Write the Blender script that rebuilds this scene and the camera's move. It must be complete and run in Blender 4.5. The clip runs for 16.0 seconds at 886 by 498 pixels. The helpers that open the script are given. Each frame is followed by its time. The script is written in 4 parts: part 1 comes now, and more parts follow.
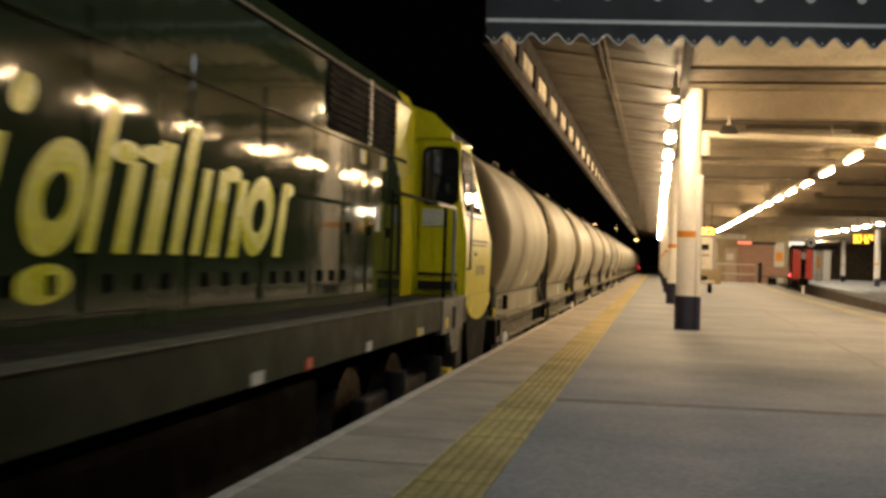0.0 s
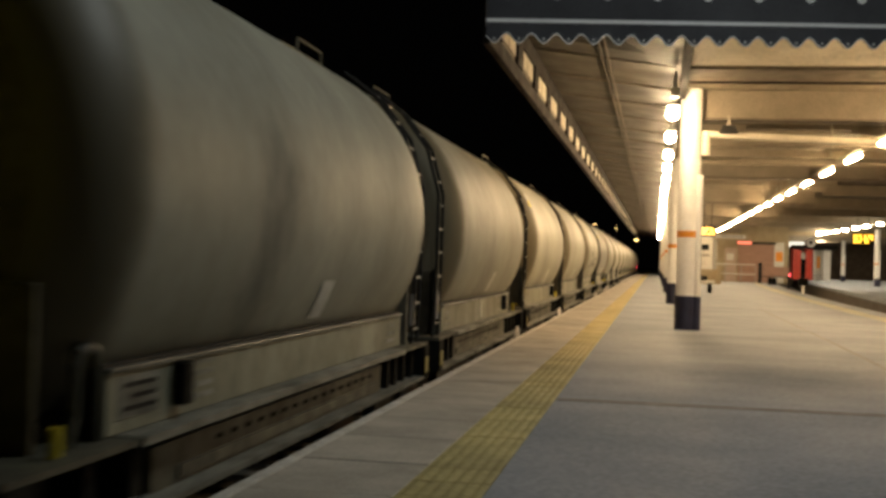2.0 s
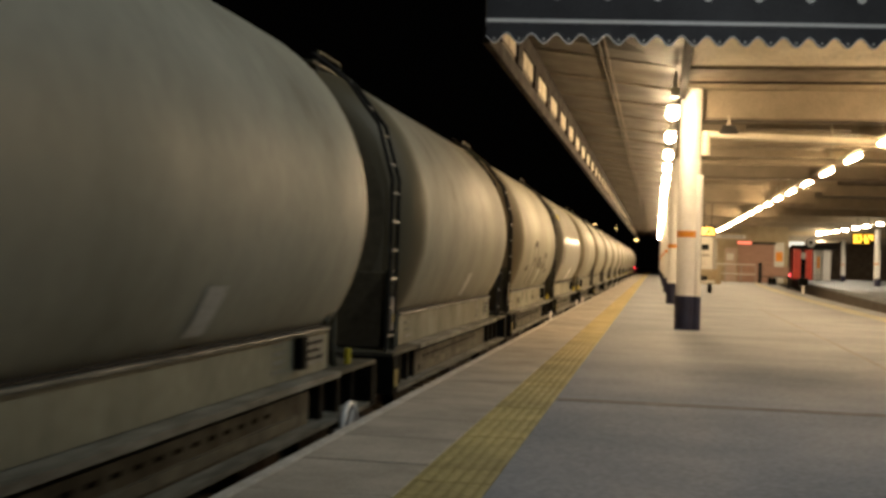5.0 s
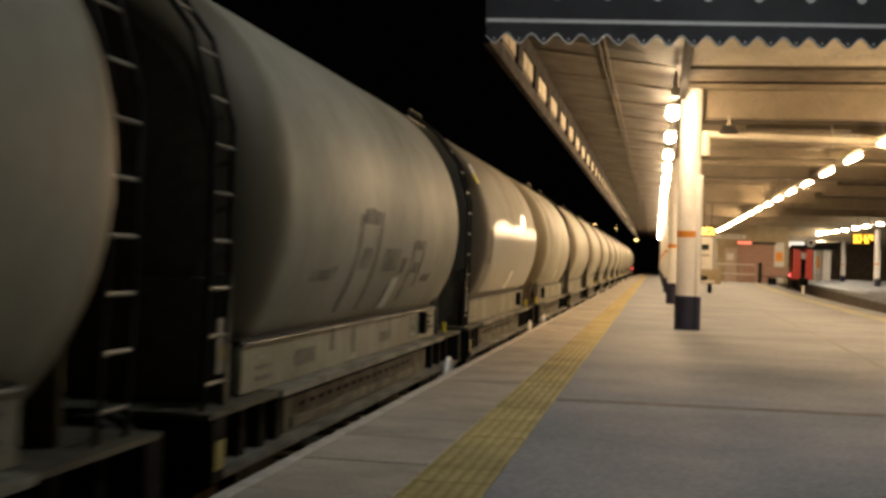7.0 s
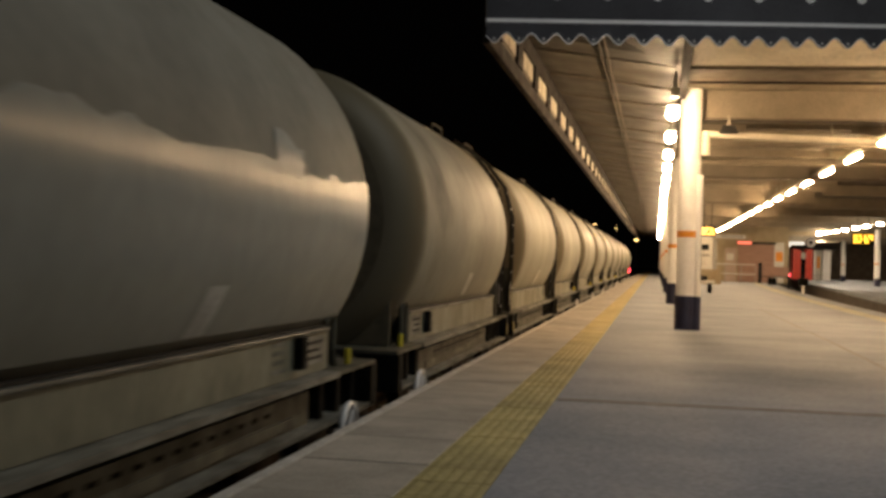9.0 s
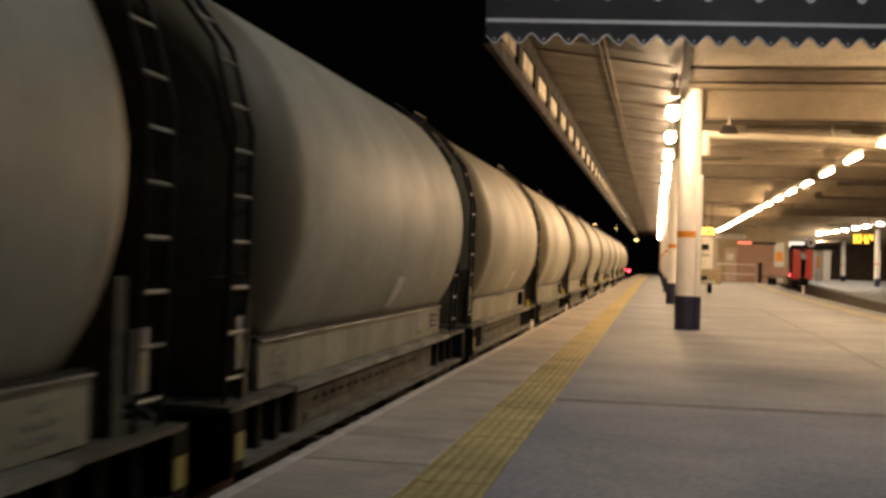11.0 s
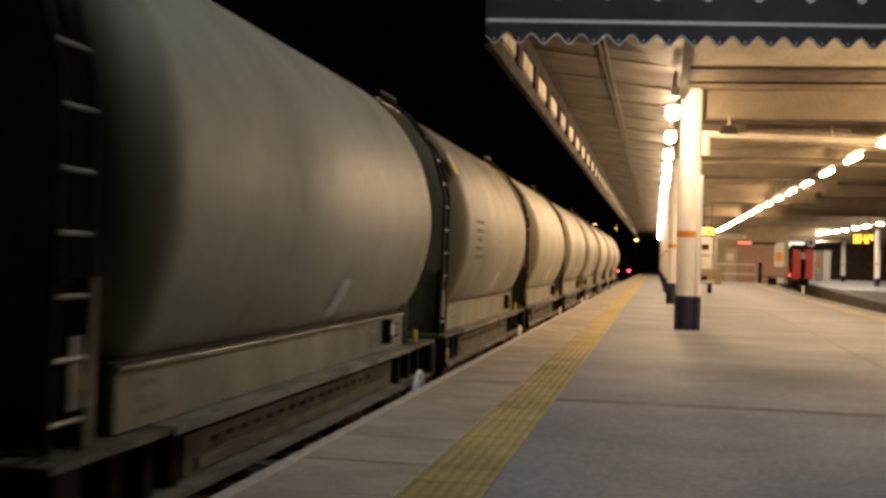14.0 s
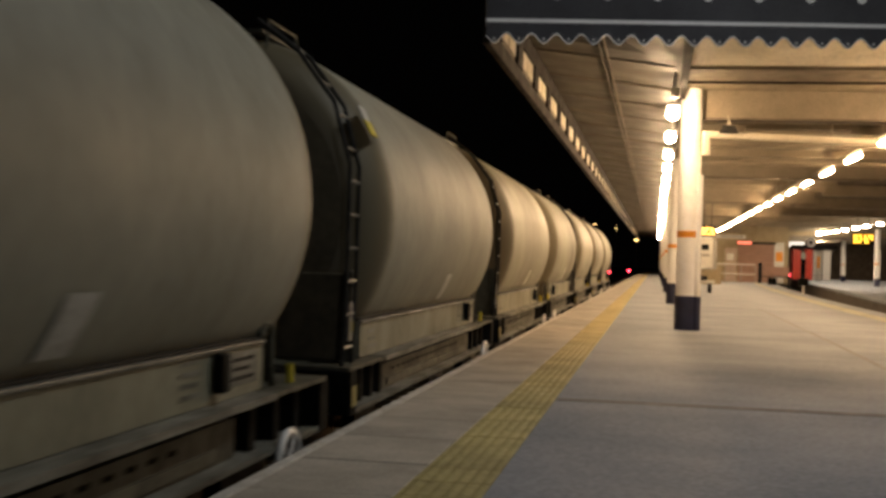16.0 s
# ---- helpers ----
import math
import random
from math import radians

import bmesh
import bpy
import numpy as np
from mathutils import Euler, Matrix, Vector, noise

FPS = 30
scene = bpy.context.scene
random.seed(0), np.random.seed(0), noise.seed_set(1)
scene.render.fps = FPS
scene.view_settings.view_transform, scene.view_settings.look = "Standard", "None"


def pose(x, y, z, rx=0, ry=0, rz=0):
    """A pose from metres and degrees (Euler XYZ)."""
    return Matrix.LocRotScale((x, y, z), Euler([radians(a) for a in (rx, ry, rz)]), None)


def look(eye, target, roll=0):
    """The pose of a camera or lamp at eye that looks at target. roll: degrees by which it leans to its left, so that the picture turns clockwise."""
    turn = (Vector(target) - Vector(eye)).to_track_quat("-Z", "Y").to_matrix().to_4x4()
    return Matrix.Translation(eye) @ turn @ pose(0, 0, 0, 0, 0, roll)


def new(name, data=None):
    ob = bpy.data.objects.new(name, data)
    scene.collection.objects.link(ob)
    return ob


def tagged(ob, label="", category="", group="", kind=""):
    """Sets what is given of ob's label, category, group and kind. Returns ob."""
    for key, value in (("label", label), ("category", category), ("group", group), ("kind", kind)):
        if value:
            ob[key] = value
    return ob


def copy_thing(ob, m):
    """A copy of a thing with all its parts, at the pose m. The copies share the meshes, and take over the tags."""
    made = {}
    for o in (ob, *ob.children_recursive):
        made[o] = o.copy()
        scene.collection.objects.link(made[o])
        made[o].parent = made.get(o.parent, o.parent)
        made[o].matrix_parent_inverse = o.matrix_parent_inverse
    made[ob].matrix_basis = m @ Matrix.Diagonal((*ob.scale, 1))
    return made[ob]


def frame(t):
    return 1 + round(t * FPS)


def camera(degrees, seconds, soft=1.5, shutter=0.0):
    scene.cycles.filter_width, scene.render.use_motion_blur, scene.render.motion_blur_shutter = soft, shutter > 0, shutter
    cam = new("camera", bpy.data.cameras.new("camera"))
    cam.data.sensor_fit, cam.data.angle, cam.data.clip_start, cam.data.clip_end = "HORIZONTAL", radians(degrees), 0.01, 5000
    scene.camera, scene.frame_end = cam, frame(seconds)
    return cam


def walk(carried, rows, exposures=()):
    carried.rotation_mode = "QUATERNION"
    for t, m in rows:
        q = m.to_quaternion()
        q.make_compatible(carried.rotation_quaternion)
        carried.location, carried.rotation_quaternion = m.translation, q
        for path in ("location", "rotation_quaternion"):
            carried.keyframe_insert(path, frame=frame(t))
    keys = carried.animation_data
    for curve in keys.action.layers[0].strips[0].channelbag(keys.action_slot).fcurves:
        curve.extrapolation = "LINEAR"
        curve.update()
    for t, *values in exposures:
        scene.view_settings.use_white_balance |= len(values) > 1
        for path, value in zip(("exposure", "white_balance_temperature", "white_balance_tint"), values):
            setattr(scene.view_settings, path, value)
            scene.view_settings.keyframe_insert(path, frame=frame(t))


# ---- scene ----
cam = camera(40.07, 16.0, soft=3.3, shutter=0.5)
EYE = (0.0, 0.0, 1.121)
AIM = (-math.sin(radians(9.972)) * math.cos(radians(0.400)), math.cos(radians(9.972)) * math.cos(radians(0.400)), math.sin(radians(0.400)))
VIEW = look(EYE, tuple(e + a for e, a in zip(EYE, AIM)), 1.79)
walk(cam, [(0, VIEW), (16, VIEW)], exposures=[(0, 0.18, 6180, 9), (3, 0.13, 6120, 7), (7, 0.14, 6220, 12), (9, 0.03, 6300, 14), (12.3, 0.24, 6300, 18), (16, 0.13, 6280, 15)])

# ---- night sky and added unseen lamps for the near platform and train ----
world = bpy.data.worlds.new("night")
scene.world = world
world.use_nodes = True
world.node_tree.nodes["Background"].inputs[0].default_value = (0.016, 0.014, 0.012, 1)
world.node_tree.nodes["Background"].inputs[1].default_value = 0.03


def area_lamp(name, eye, target, w, h, watts, colour):
    data = bpy.data.lights.new(name, "AREA")
    data.shape, data.size, data.size_y, data.energy, data.color = "RECTANGLE", w, h, watts, colour
    ob = new(name, data)
    ob.matrix_world = look(eye, target)
    return ob


# added white lamp above the picture, lights the near train and platform
area_lamp("platform_floodlight", (3.6, 9.0, 9.0), (-3.0, 5.5, 1.6), 1.6, 0.8, 235, (0.97, 0.99, 0.90))
# second added lamp behind the camera, beamed at column and valance
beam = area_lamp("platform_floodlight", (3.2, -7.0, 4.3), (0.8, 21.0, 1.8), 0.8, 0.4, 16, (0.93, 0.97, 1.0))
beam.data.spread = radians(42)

TRACK = -3.40      # centre line of the freight track
RAIL = -0.915      # rail top below the platform

# ---- materials ----
MATS = {}


def nodes_of(name):
    m = bpy.data.materials.new(name)
    m.use_nodes = True
    nt = m.node_tree
    return m, nt, nt.nodes["Principled BSDF"]


def mat(name, c1, c2=None, rough=0.6, metal=0.0, scale=3.0, fine=40.0, bump=0.15, stretch=(1, 1, 1), rvar=0.15, rand=0.0, c3=None, spread=(0.35, 0.7), coat=0.0, grain=0.18, spec=0.5):
    """Two-scale procedural surface: large stains between c1 and c2, fine grain, bump and uneven gloss."""
    if name in MATS:
        return MATS[name]
    m, nt, b = nodes_of(name)
    N, L = nt.nodes, nt.links
    c2 = c2 or tuple(x * 0.75 for x in c1)
    tc = N.new("ShaderNodeTexCoord")
    mp = N.new("ShaderNodeMapping")
    mp.inputs["Scale"].default_value = stretch
    L.new(tc.outputs["Object"], mp.inputs["Vector"])
    vec = mp.outputs["Vector"]
    info = N.new("ShaderNodeObjectInfo")
    shift = N.new("ShaderNodeVectorMath")
    shift.operation = "MULTIPLY_ADD"
    shift.inputs[1].default_value = (37.0, 53.0, 29.0)
    L.new(info.outputs["Random"], shift.inputs[0])
    L.new(vec, shift.inputs[2])
    vec = shift.outputs[0]
    n1 = N.new("ShaderNodeTexNoise")
    n1.inputs["Scale"].default_value, n1.inputs["Detail"].default_value, n1.inputs["Roughness"].default_value = scale, 6.0, 0.62
    n2 = N.new("ShaderNodeTexNoise")
    n2.inputs["Scale"].default_value, n2.inputs["Detail"].default_value = fine, 4.0
    L.new(vec, n1.inputs["Vector"])
    L.new(vec, n2.inputs["Vector"])
    ramp = N.new("ShaderNodeValToRGB")
    ramp.color_ramp.elements[0].position, ramp.color_ramp.elements[1].position = spread
    ramp.color_ramp.elements[0].color, ramp.color_ramp.elements[1].color = (*c2, 1), (*c1, 1)
    if c3:
        e = ramp.color_ramp.elements.new(spread[0] - 0.12)
        e.color = (*c3, 1)
    L.new(n1.outputs["Fac"], ramp.inputs["Fac"])
    hsv = N.new("ShaderNodeHueSaturation")
    mr = N.new("ShaderNodeMapRange")
    mr.inputs["From Min"].default_value, mr.inputs["From Max"].default_value = 0.3, 0.7
    mr.inputs["To Min"].default_value, mr.inputs["To Max"].default_value = 1 - grain, 1 + grain
    L.new(n2.outputs["Fac"], mr.inputs["Value"])
    val = mr.outputs["Result"]
    if rand:
        mr2 = N.new("ShaderNodeMapRange")
        mr2.inputs["To Min"].default_value, mr2.inputs["To Max"].default_value = 1 - rand, 1 + rand
        L.new(info.outputs["Random"], mr2.inputs["Value"])
        mul = N.new("ShaderNodeMath")
        mul.operation = "MULTIPLY"
        L.new(val, mul.inputs[0])
        L.new(mr2.outputs["Result"], mul.inputs[1])
        val = mul.outputs[0]
    L.new(val, hsv.inputs["Value"])
    L.new(ramp.outputs["Color"], hsv.inputs["Color"])
    L.new(hsv.outputs["Color"], b.inputs["Base Color"])
    rr = N.new("ShaderNodeMapRange")
    rr.inputs["From Min"].default_value, rr.inputs["From Max"].default_value = 0.3, 0.7
    rr.inputs["To Min"].default_value, rr.inputs["To Max"].default_value = min(1, rough + rvar), max(0.03, rough - rvar)
    L.new(n1.outputs["Fac"], rr.inputs["Value"])
    L.new(rr.outputs["Result"], b.inputs["Roughness"])
    b.inputs["Metallic"].default_value = metal
    b.inputs["Coat Weight"].default_value = coat
    b.inputs["Specular IOR Level"].default_value = spec
    if bump:
        bp = N.new("ShaderNodeBump")
        bp.inputs["Strength"].default_value, bp.inputs["Distance"].default_value = bump, 0.01
        L.new(n2.outputs["Fac"], bp.inputs["Height"])
        L.new(bp.outputs["Normal"], b.inputs["Normal"])
    MATS[name] = m
    return m


def glow(name, colour, strength):
    if name in MATS:
        return MATS[name]
    m, nt, b = nodes_of(name)
    b.inputs["Base Color"].default_value = (0.8, 0.8, 0.8, 1)
    b.inputs["Emission Color"].default_value = (*colour, 1)
    b.inputs["Emission Strength"].default_value = strength
    MATS[name] = m
    return m


def soft_ends(m, shade_tone, near, far, reach):
    """Paints shade on the rounded tank ends: a ragged mask along the wagon's length, from near (behind) to far (ahead).
    """
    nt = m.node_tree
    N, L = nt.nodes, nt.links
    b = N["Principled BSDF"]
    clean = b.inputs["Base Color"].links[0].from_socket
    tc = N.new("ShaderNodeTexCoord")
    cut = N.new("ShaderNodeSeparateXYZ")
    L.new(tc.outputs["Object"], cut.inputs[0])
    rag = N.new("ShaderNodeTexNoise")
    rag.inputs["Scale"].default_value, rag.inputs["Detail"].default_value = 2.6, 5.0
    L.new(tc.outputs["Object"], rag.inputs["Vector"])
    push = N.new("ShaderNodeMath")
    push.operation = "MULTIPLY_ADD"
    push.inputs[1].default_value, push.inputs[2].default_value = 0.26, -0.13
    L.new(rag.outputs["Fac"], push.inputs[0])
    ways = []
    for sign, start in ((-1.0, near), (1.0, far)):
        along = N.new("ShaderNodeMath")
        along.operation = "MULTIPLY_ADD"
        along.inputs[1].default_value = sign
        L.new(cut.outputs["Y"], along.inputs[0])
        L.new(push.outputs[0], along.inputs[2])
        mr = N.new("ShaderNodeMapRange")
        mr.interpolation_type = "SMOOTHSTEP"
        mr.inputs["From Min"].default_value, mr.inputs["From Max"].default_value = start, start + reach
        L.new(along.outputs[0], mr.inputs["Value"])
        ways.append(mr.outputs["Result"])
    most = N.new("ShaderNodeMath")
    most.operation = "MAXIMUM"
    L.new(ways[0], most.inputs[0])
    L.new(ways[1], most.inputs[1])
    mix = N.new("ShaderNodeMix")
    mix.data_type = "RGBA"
    mix.inputs[7].default_value = (*shade_tone, 1)
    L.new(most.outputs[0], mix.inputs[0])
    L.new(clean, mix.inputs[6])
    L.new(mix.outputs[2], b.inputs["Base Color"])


def smudge_through(m):
    """Rubbed, thin paint: the surface below shows through in ragged spots."""
    nt = m.node_tree
    n = nt.nodes.new("ShaderNodeTexNoise")
    n.inputs["Scale"].default_value, n.inputs["Detail"].default_value = 7.0, 4.0
    tc = nt.nodes.new("ShaderNodeTexCoord")
    nt.links.new(tc.outputs["Object"], n.inputs["Vector"])
    mr = nt.nodes.new("ShaderNodeMapRange")
    mr.inputs["From Min"].default_value, mr.inputs["From Max"].default_value = 0.35, 0.68
    mr.inputs["To Min"].default_value, mr.inputs["To Max"].default_value = 0.15, 0.85
    nt.links.new(n.outputs["Fac"], mr.inputs["Value"])
    nt.links.new(mr.outputs["Result"], nt.nodes["Principled BSDF"].inputs["Alpha"])


TARMAC = mat("platform_tarmac", (0.228, 0.255, 0.305), (0.172, 0.195, 0.235), 0.75, scale=0.55, fine=34, bump=0.35, rvar=0.12, grain=0.26, c3=(0.145, 0.165, 0.195), spread=(0.36, 0.66), stretch=(0.8, 1, 1))
SEAM = mat("worn_seam", (0.20, 0.205, 0.215), (0.15, 0.155, 0.165), 0.8, scale=4)
COPING = mat("coping_stone", (0.46, 0.42, 0.36), (0.30, 0.27, 0.225), 0.7, scale=1.6, fine=60, bump=0.25, rand=0.12)
NOSING = mat("worn_white_nosing", (0.62, 0.60, 0.56), (0.40, 0.38, 0.34), 0.7, scale=4, fine=50)
TACTILE = mat("yellow_tactile", (0.50, 0.41, 0.15), (0.36, 0.29, 0.115), 0.65, scale=2.2, fine=30, bump=0.2, rand=0.12)
YLINE = mat("worn_yellow_strip", (0.36, 0.34, 0.25), (0.27, 0.26, 0.20), 0.7, scale=1.6)
CROSSBAND = mat("dark_cross_band", (0.17, 0.165, 0.165), (0.115, 0.11, 0.11), 0.8, scale=5)
BALLAST = mat("ballast", (0.10, 0.085, 0.07), (0.03, 0.026, 0.022), 0.95, scale=14, fine=60, bump=1.0)
BRICKWALL = mat("sooty_brick", (0.22, 0.17, 0.12), (0.12, 0.09, 0.07), 0.9, scale=3)
RAILSTEEL = mat("rail_steel", (0.30, 0.27, 0.24), (0.14, 0.10, 0.07), 0.4, 0.8, scale=6)
SLEEPER = mat("sleeper_concrete", (0.20, 0.18, 0.15), (0.10, 0.09, 0.07), 0.9)
# first bay far paler than CEIL: nearby lamplight painted into the decking
CEILLIT = mat("lit_cream_decking", (0.80, 0.72, 0.56), (0.66, 0.59, 0.45), 0.5, scale=1.2, fine=20, bump=0.04)
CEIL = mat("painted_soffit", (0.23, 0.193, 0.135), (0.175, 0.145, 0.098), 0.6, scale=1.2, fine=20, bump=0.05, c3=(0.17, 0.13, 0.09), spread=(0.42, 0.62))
# stained boards, colour lowered far below cream to offset the lanterns' light
SOFFIT = mat("stained_darkened_soffit", (0.052, 0.039, 0.023), (0.040, 0.030, 0.018), 0.65, scale=1.2, fine=20, bump=0.05, c3=(0.06, 0.047, 0.03), spread=(0.40, 0.62))
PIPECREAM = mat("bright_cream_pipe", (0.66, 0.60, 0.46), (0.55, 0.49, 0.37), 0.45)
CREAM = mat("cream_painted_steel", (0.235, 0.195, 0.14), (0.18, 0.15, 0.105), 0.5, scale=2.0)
DUSTY = mat("dusty_brown_steel", (0.13, 0.10, 0.065), (0.08, 0.062, 0.042), 0.7, scale=3)
CHARCOAL = mat("charcoal_valance_paint", (0.034, 0.032, 0.036), (0.026, 0.025, 0.028), 0.55, scale=2.0)
WHITE = mat("white_gloss_paint", (0.86, 0.85, 0.83), (0.78, 0.76, 0.73), 0.35, scale=2, fine=14, bump=0.03, grain=0.05)
NAVY = mat("navy_gloss_paint", (0.018, 0.020, 0.055), (0.012, 0.013, 0.035), 0.4, scale=3)
ORANGE = mat("orange_band", (0.75, 0.30, 0.02), (0.65, 0.24, 0.02), 0.5)
DARKMETAL = mat("dark_metal", (0.026, 0.024, 0.021), (0.013, 0.012, 0.010), 0.75, 0.0, scale=6, spec=0.2)
GREYMETAL = mat("grey_metal", (0.34, 0.33, 0.31), (0.22, 0.21, 0.19), 0.45, 0.5, scale=6)
REDPAINT = mat("red_paint", (0.72, 0.06, 0.025), (0.58, 0.045, 0.02), 0.4)
PINKSHUTTER = mat("maroon_shutter", (0.33, 0.19, 0.135), (0.26, 0.15, 0.11), 0.5)
FARWALL = mat("ochre_wall", (0.34, 0.275, 0.175), (0.25, 0.20, 0.12), 0.8, scale=1.0)
EAVES = mat("dark_brown_eaves", (0.022, 0.016, 0.010), (0.014, 0.010, 0.007), 0.8, scale=3, spec=0.1)
DARKWALL = mat("dark_track_wall", (0.075, 0.06, 0.045), (0.04, 0.032, 0.025), 0.9, scale=2)
TANK = mat("dirty_cement_tank", (0.338, 0.329, 0.262), (0.235, 0.229, 0.18), 0.62, scale=0.45, fine=11, bump=0.04, stretch=(1.0, 1.0, 0.7), rvar=0.12, rand=0.10, c3=(0.10, 0.095, 0.078), spread=(0.39, 0.64), grain=0.07, spec=0.4)
TANKDARK = mat("sooty_cement_tank", (0.225, 0.215, 0.175), (0.155, 0.148, 0.12), 0.72, scale=0.6, fine=11, bump=0.04, rvar=0.1, c3=(0.10, 0.095, 0.078), spread=(0.39, 0.64), grain=0.07, spec=0.3)
# shade of the tank ends, put into the barrel and end colours
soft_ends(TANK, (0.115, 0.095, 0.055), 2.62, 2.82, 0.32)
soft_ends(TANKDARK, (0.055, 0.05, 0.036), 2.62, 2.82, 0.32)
ENDSHADE = mat("shaded_tank_end", (0.125, 0.102, 0.060), (0.078, 0.065, 0.040), 0.75, scale=1.2, fine=14, bump=0.05, rand=0.15, spec=0.25)
CLEAN = mat("washed_tank_paint", (0.40, 0.40, 0.355), (0.345, 0.345, 0.305), 0.22, scale=1.2, fine=9, bump=0.02, stretch=(1, 1, 0.8), rvar=0.05, grain=0.05, spec=0.06)
SMUDGE = mat("dark_smudge", (0.20, 0.185, 0.15), (0.13, 0.12, 0.10), 0.65, scale=3)
smudge_through(SMUDGE)
SKIRT = mat("dusty_skirt", (0.25, 0.245, 0.175), (0.165, 0.16, 0.112), 0.6, scale=1.8, fine=22, stretch=(1, 1, 0.5), rand=0.12)
FRAME = mat("grimy_underframe", (0.098, 0.094, 0.062), (0.040, 0.038, 0.026), 0.65, 0.1, scale=3.5, fine=26, rand=0.1)
LEDGE = mat("scuffed_ledge", (0.25, 0.25, 0.215), (0.075, 0.074, 0.060), 0.5, 0.1, scale=6, stretch=(1, 0.3, 1))
GREEN = mat("dark_green_gloss", (0.040, 0.053, 0.022), (0.027, 0.037, 0.015), 0.06, scale=1.4, fine=3.2, bump=0.22, rvar=0.03, spec=0.17, grain=0.08)
GREENSOLE = mat("dark_green_solebar", (0.012, 0.025, 0.012), (0.008, 0.016, 0.008), 0.6, scale=2, spec=0.1)
YELLOW = mat("warning_yellow", (0.66, 0.59, 0.010), (0.54, 0.48, 0.010), 0.32, scale=1.6, fine=16, bump=0.04, rvar=0.08, grain=0.08, spec=0.12)
DECAL = mat("yellow_letter_film", (0.85, 0.80, 0.02), (0.74, 0.68, 0.02), 0.3, scale=3, bump=0.02)
STEPGREY = mat("step_grey", (0.115, 0.115, 0.10), (0.075, 0.075, 0.065), 0.6, scale=5)
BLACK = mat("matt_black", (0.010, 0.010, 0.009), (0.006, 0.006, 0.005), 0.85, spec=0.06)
GLASS = mat("dark_cab_glass", (0.012, 0.013, 0.015), (0.010, 0.011, 0.012), 0.06, scale=1, bump=0.0, rvar=0.02)
PALE = mat("pale_label", (0.62, 0.62, 0.58), (0.46, 0.45, 0.41), 0.5, scale=8)
YLABEL = mat("yellow_label", (0.72, 0.60, 0.03), (0.6, 0.48, 0.03), 0.5, scale=8)
DECALDARK = mat("faded_dark_number", (0.30, 0.25, 0.05), (0.26, 0.21, 0.05), 0.5)
FLUO = glow("warm_fluorescent", (1.0, 0.655, 0.325), 185.0)
LANTERN = glow("warm_lantern", (1.0, 0.68, 0.36), 450.0)
FARFLUO = glow("far_fluorescent", (1.0, 0.78, 0.50), 330.0)
AMBER = glow("amber_display", (1.0, 0.50, 0.02), 4.0)
REDGLOW = glow("red_aspect", (1.0, 0.03, 0.05), 14.0)
WARMDOT = glow("far_lamp", (1.0, 0.62, 0.2), 10.0)


# ---- mesh helpers ----
def box(bm, x0, x1, y0, y1, z0, z1, bevel=0.0):
    r = bmesh.ops.create_cube(bm, size=1.0, matrix=Matrix.LocRotScale(((x0 + x1) / 2, (y0 + y1) / 2, (z0 + z1) / 2), None, (abs(x1 - x0), abs(y1 - y0), abs(z1 - z0))))
    if bevel:
        es = list({e for v in r["verts"] for e in v.link_edges})
        bmesh.ops.bevel(bm, geom=es, offset=bevel, segments=2, affect="EDGES", profile=0.5)
    return bm


def tube(bm, a, b, r, seg=12, r2=None):
    a, b = Vector(a), Vector(b)
    q = (b - a).to_track_quat("Z", "Y")
    bmesh.ops.create_cone(bm, cap_ends=True, segments=seg, radius1=r, radius2=r if r2 is None else r2, depth=(b - a).length, matrix=Matrix.LocRotScale((a + b) / 2, q, None))
    return bm


def prism(bm, poly, y0, y1, axis="y"):
    """Extrudes a closed outline (pairs) from y0 to y1 along an axis."""
    def at(p, d):
        return {"y": (p[0], d, p[1]), "x": (d, p[0], p[1]), "z": (p[0], p[1], d)}[axis]
    a = [bm.verts.new(at(p, y0)) for p in poly]
    b = [bm.verts.new(at(p, y1)) for p in poly]
    n = len(poly)
    bm.faces.new(a)
    bm.faces.new(b)
    for i in range(n):
        bm.faces.new((a[i], a[(i + 1) % n], b[(i + 1) % n], b[i]))
    bmesh.ops.recalc_face_normals(bm, faces=bm.faces)
    return bm


def ring_body(bm, levels):
    """Closed body from (z, y_front, y_back, half width) levels."""
    rings = [[bm.verts.new(p) for p in ((-h, b, z), (h, b, z), (h, f, z), (-h, f, z))] for z, f, b, h in levels]
    for a, c in zip(rings, rings[1:]):
        for i in range(4):
            bm.faces.new((a[i], a[(i + 1) % 4], c[(i + 1) % 4], c[i]))
    bm.faces.new(rings[0])
    bm.faces.new(rings[-1])
    bmesh.ops.recalc_face_normals(bm, faces=bm.faces)
    return bm


def plate(bm, pts, thick):
    """A flat plate from its outer corners (a planar polygon), thickened inwards along its normal."""
    vs = [Vector(p) for p in pts]
    nrm = (vs[1] - vs[0]).cross(vs[2] - vs[0]).normalized()
    a = [bm.verts.new(v) for v in vs]
    b = [bm.verts.new(v - nrm * thick) for v in vs]
    bm.faces.new(a)
    bm.faces.new(list(reversed(b)))
    for i in range(len(vs)):
        j = (i + 1) % len(vs)
        bm.faces.new((a[j], a[i], b[i], b[j]))
    bmesh.ops.recalc_face_normals(bm, faces=bm.faces)
    return bm


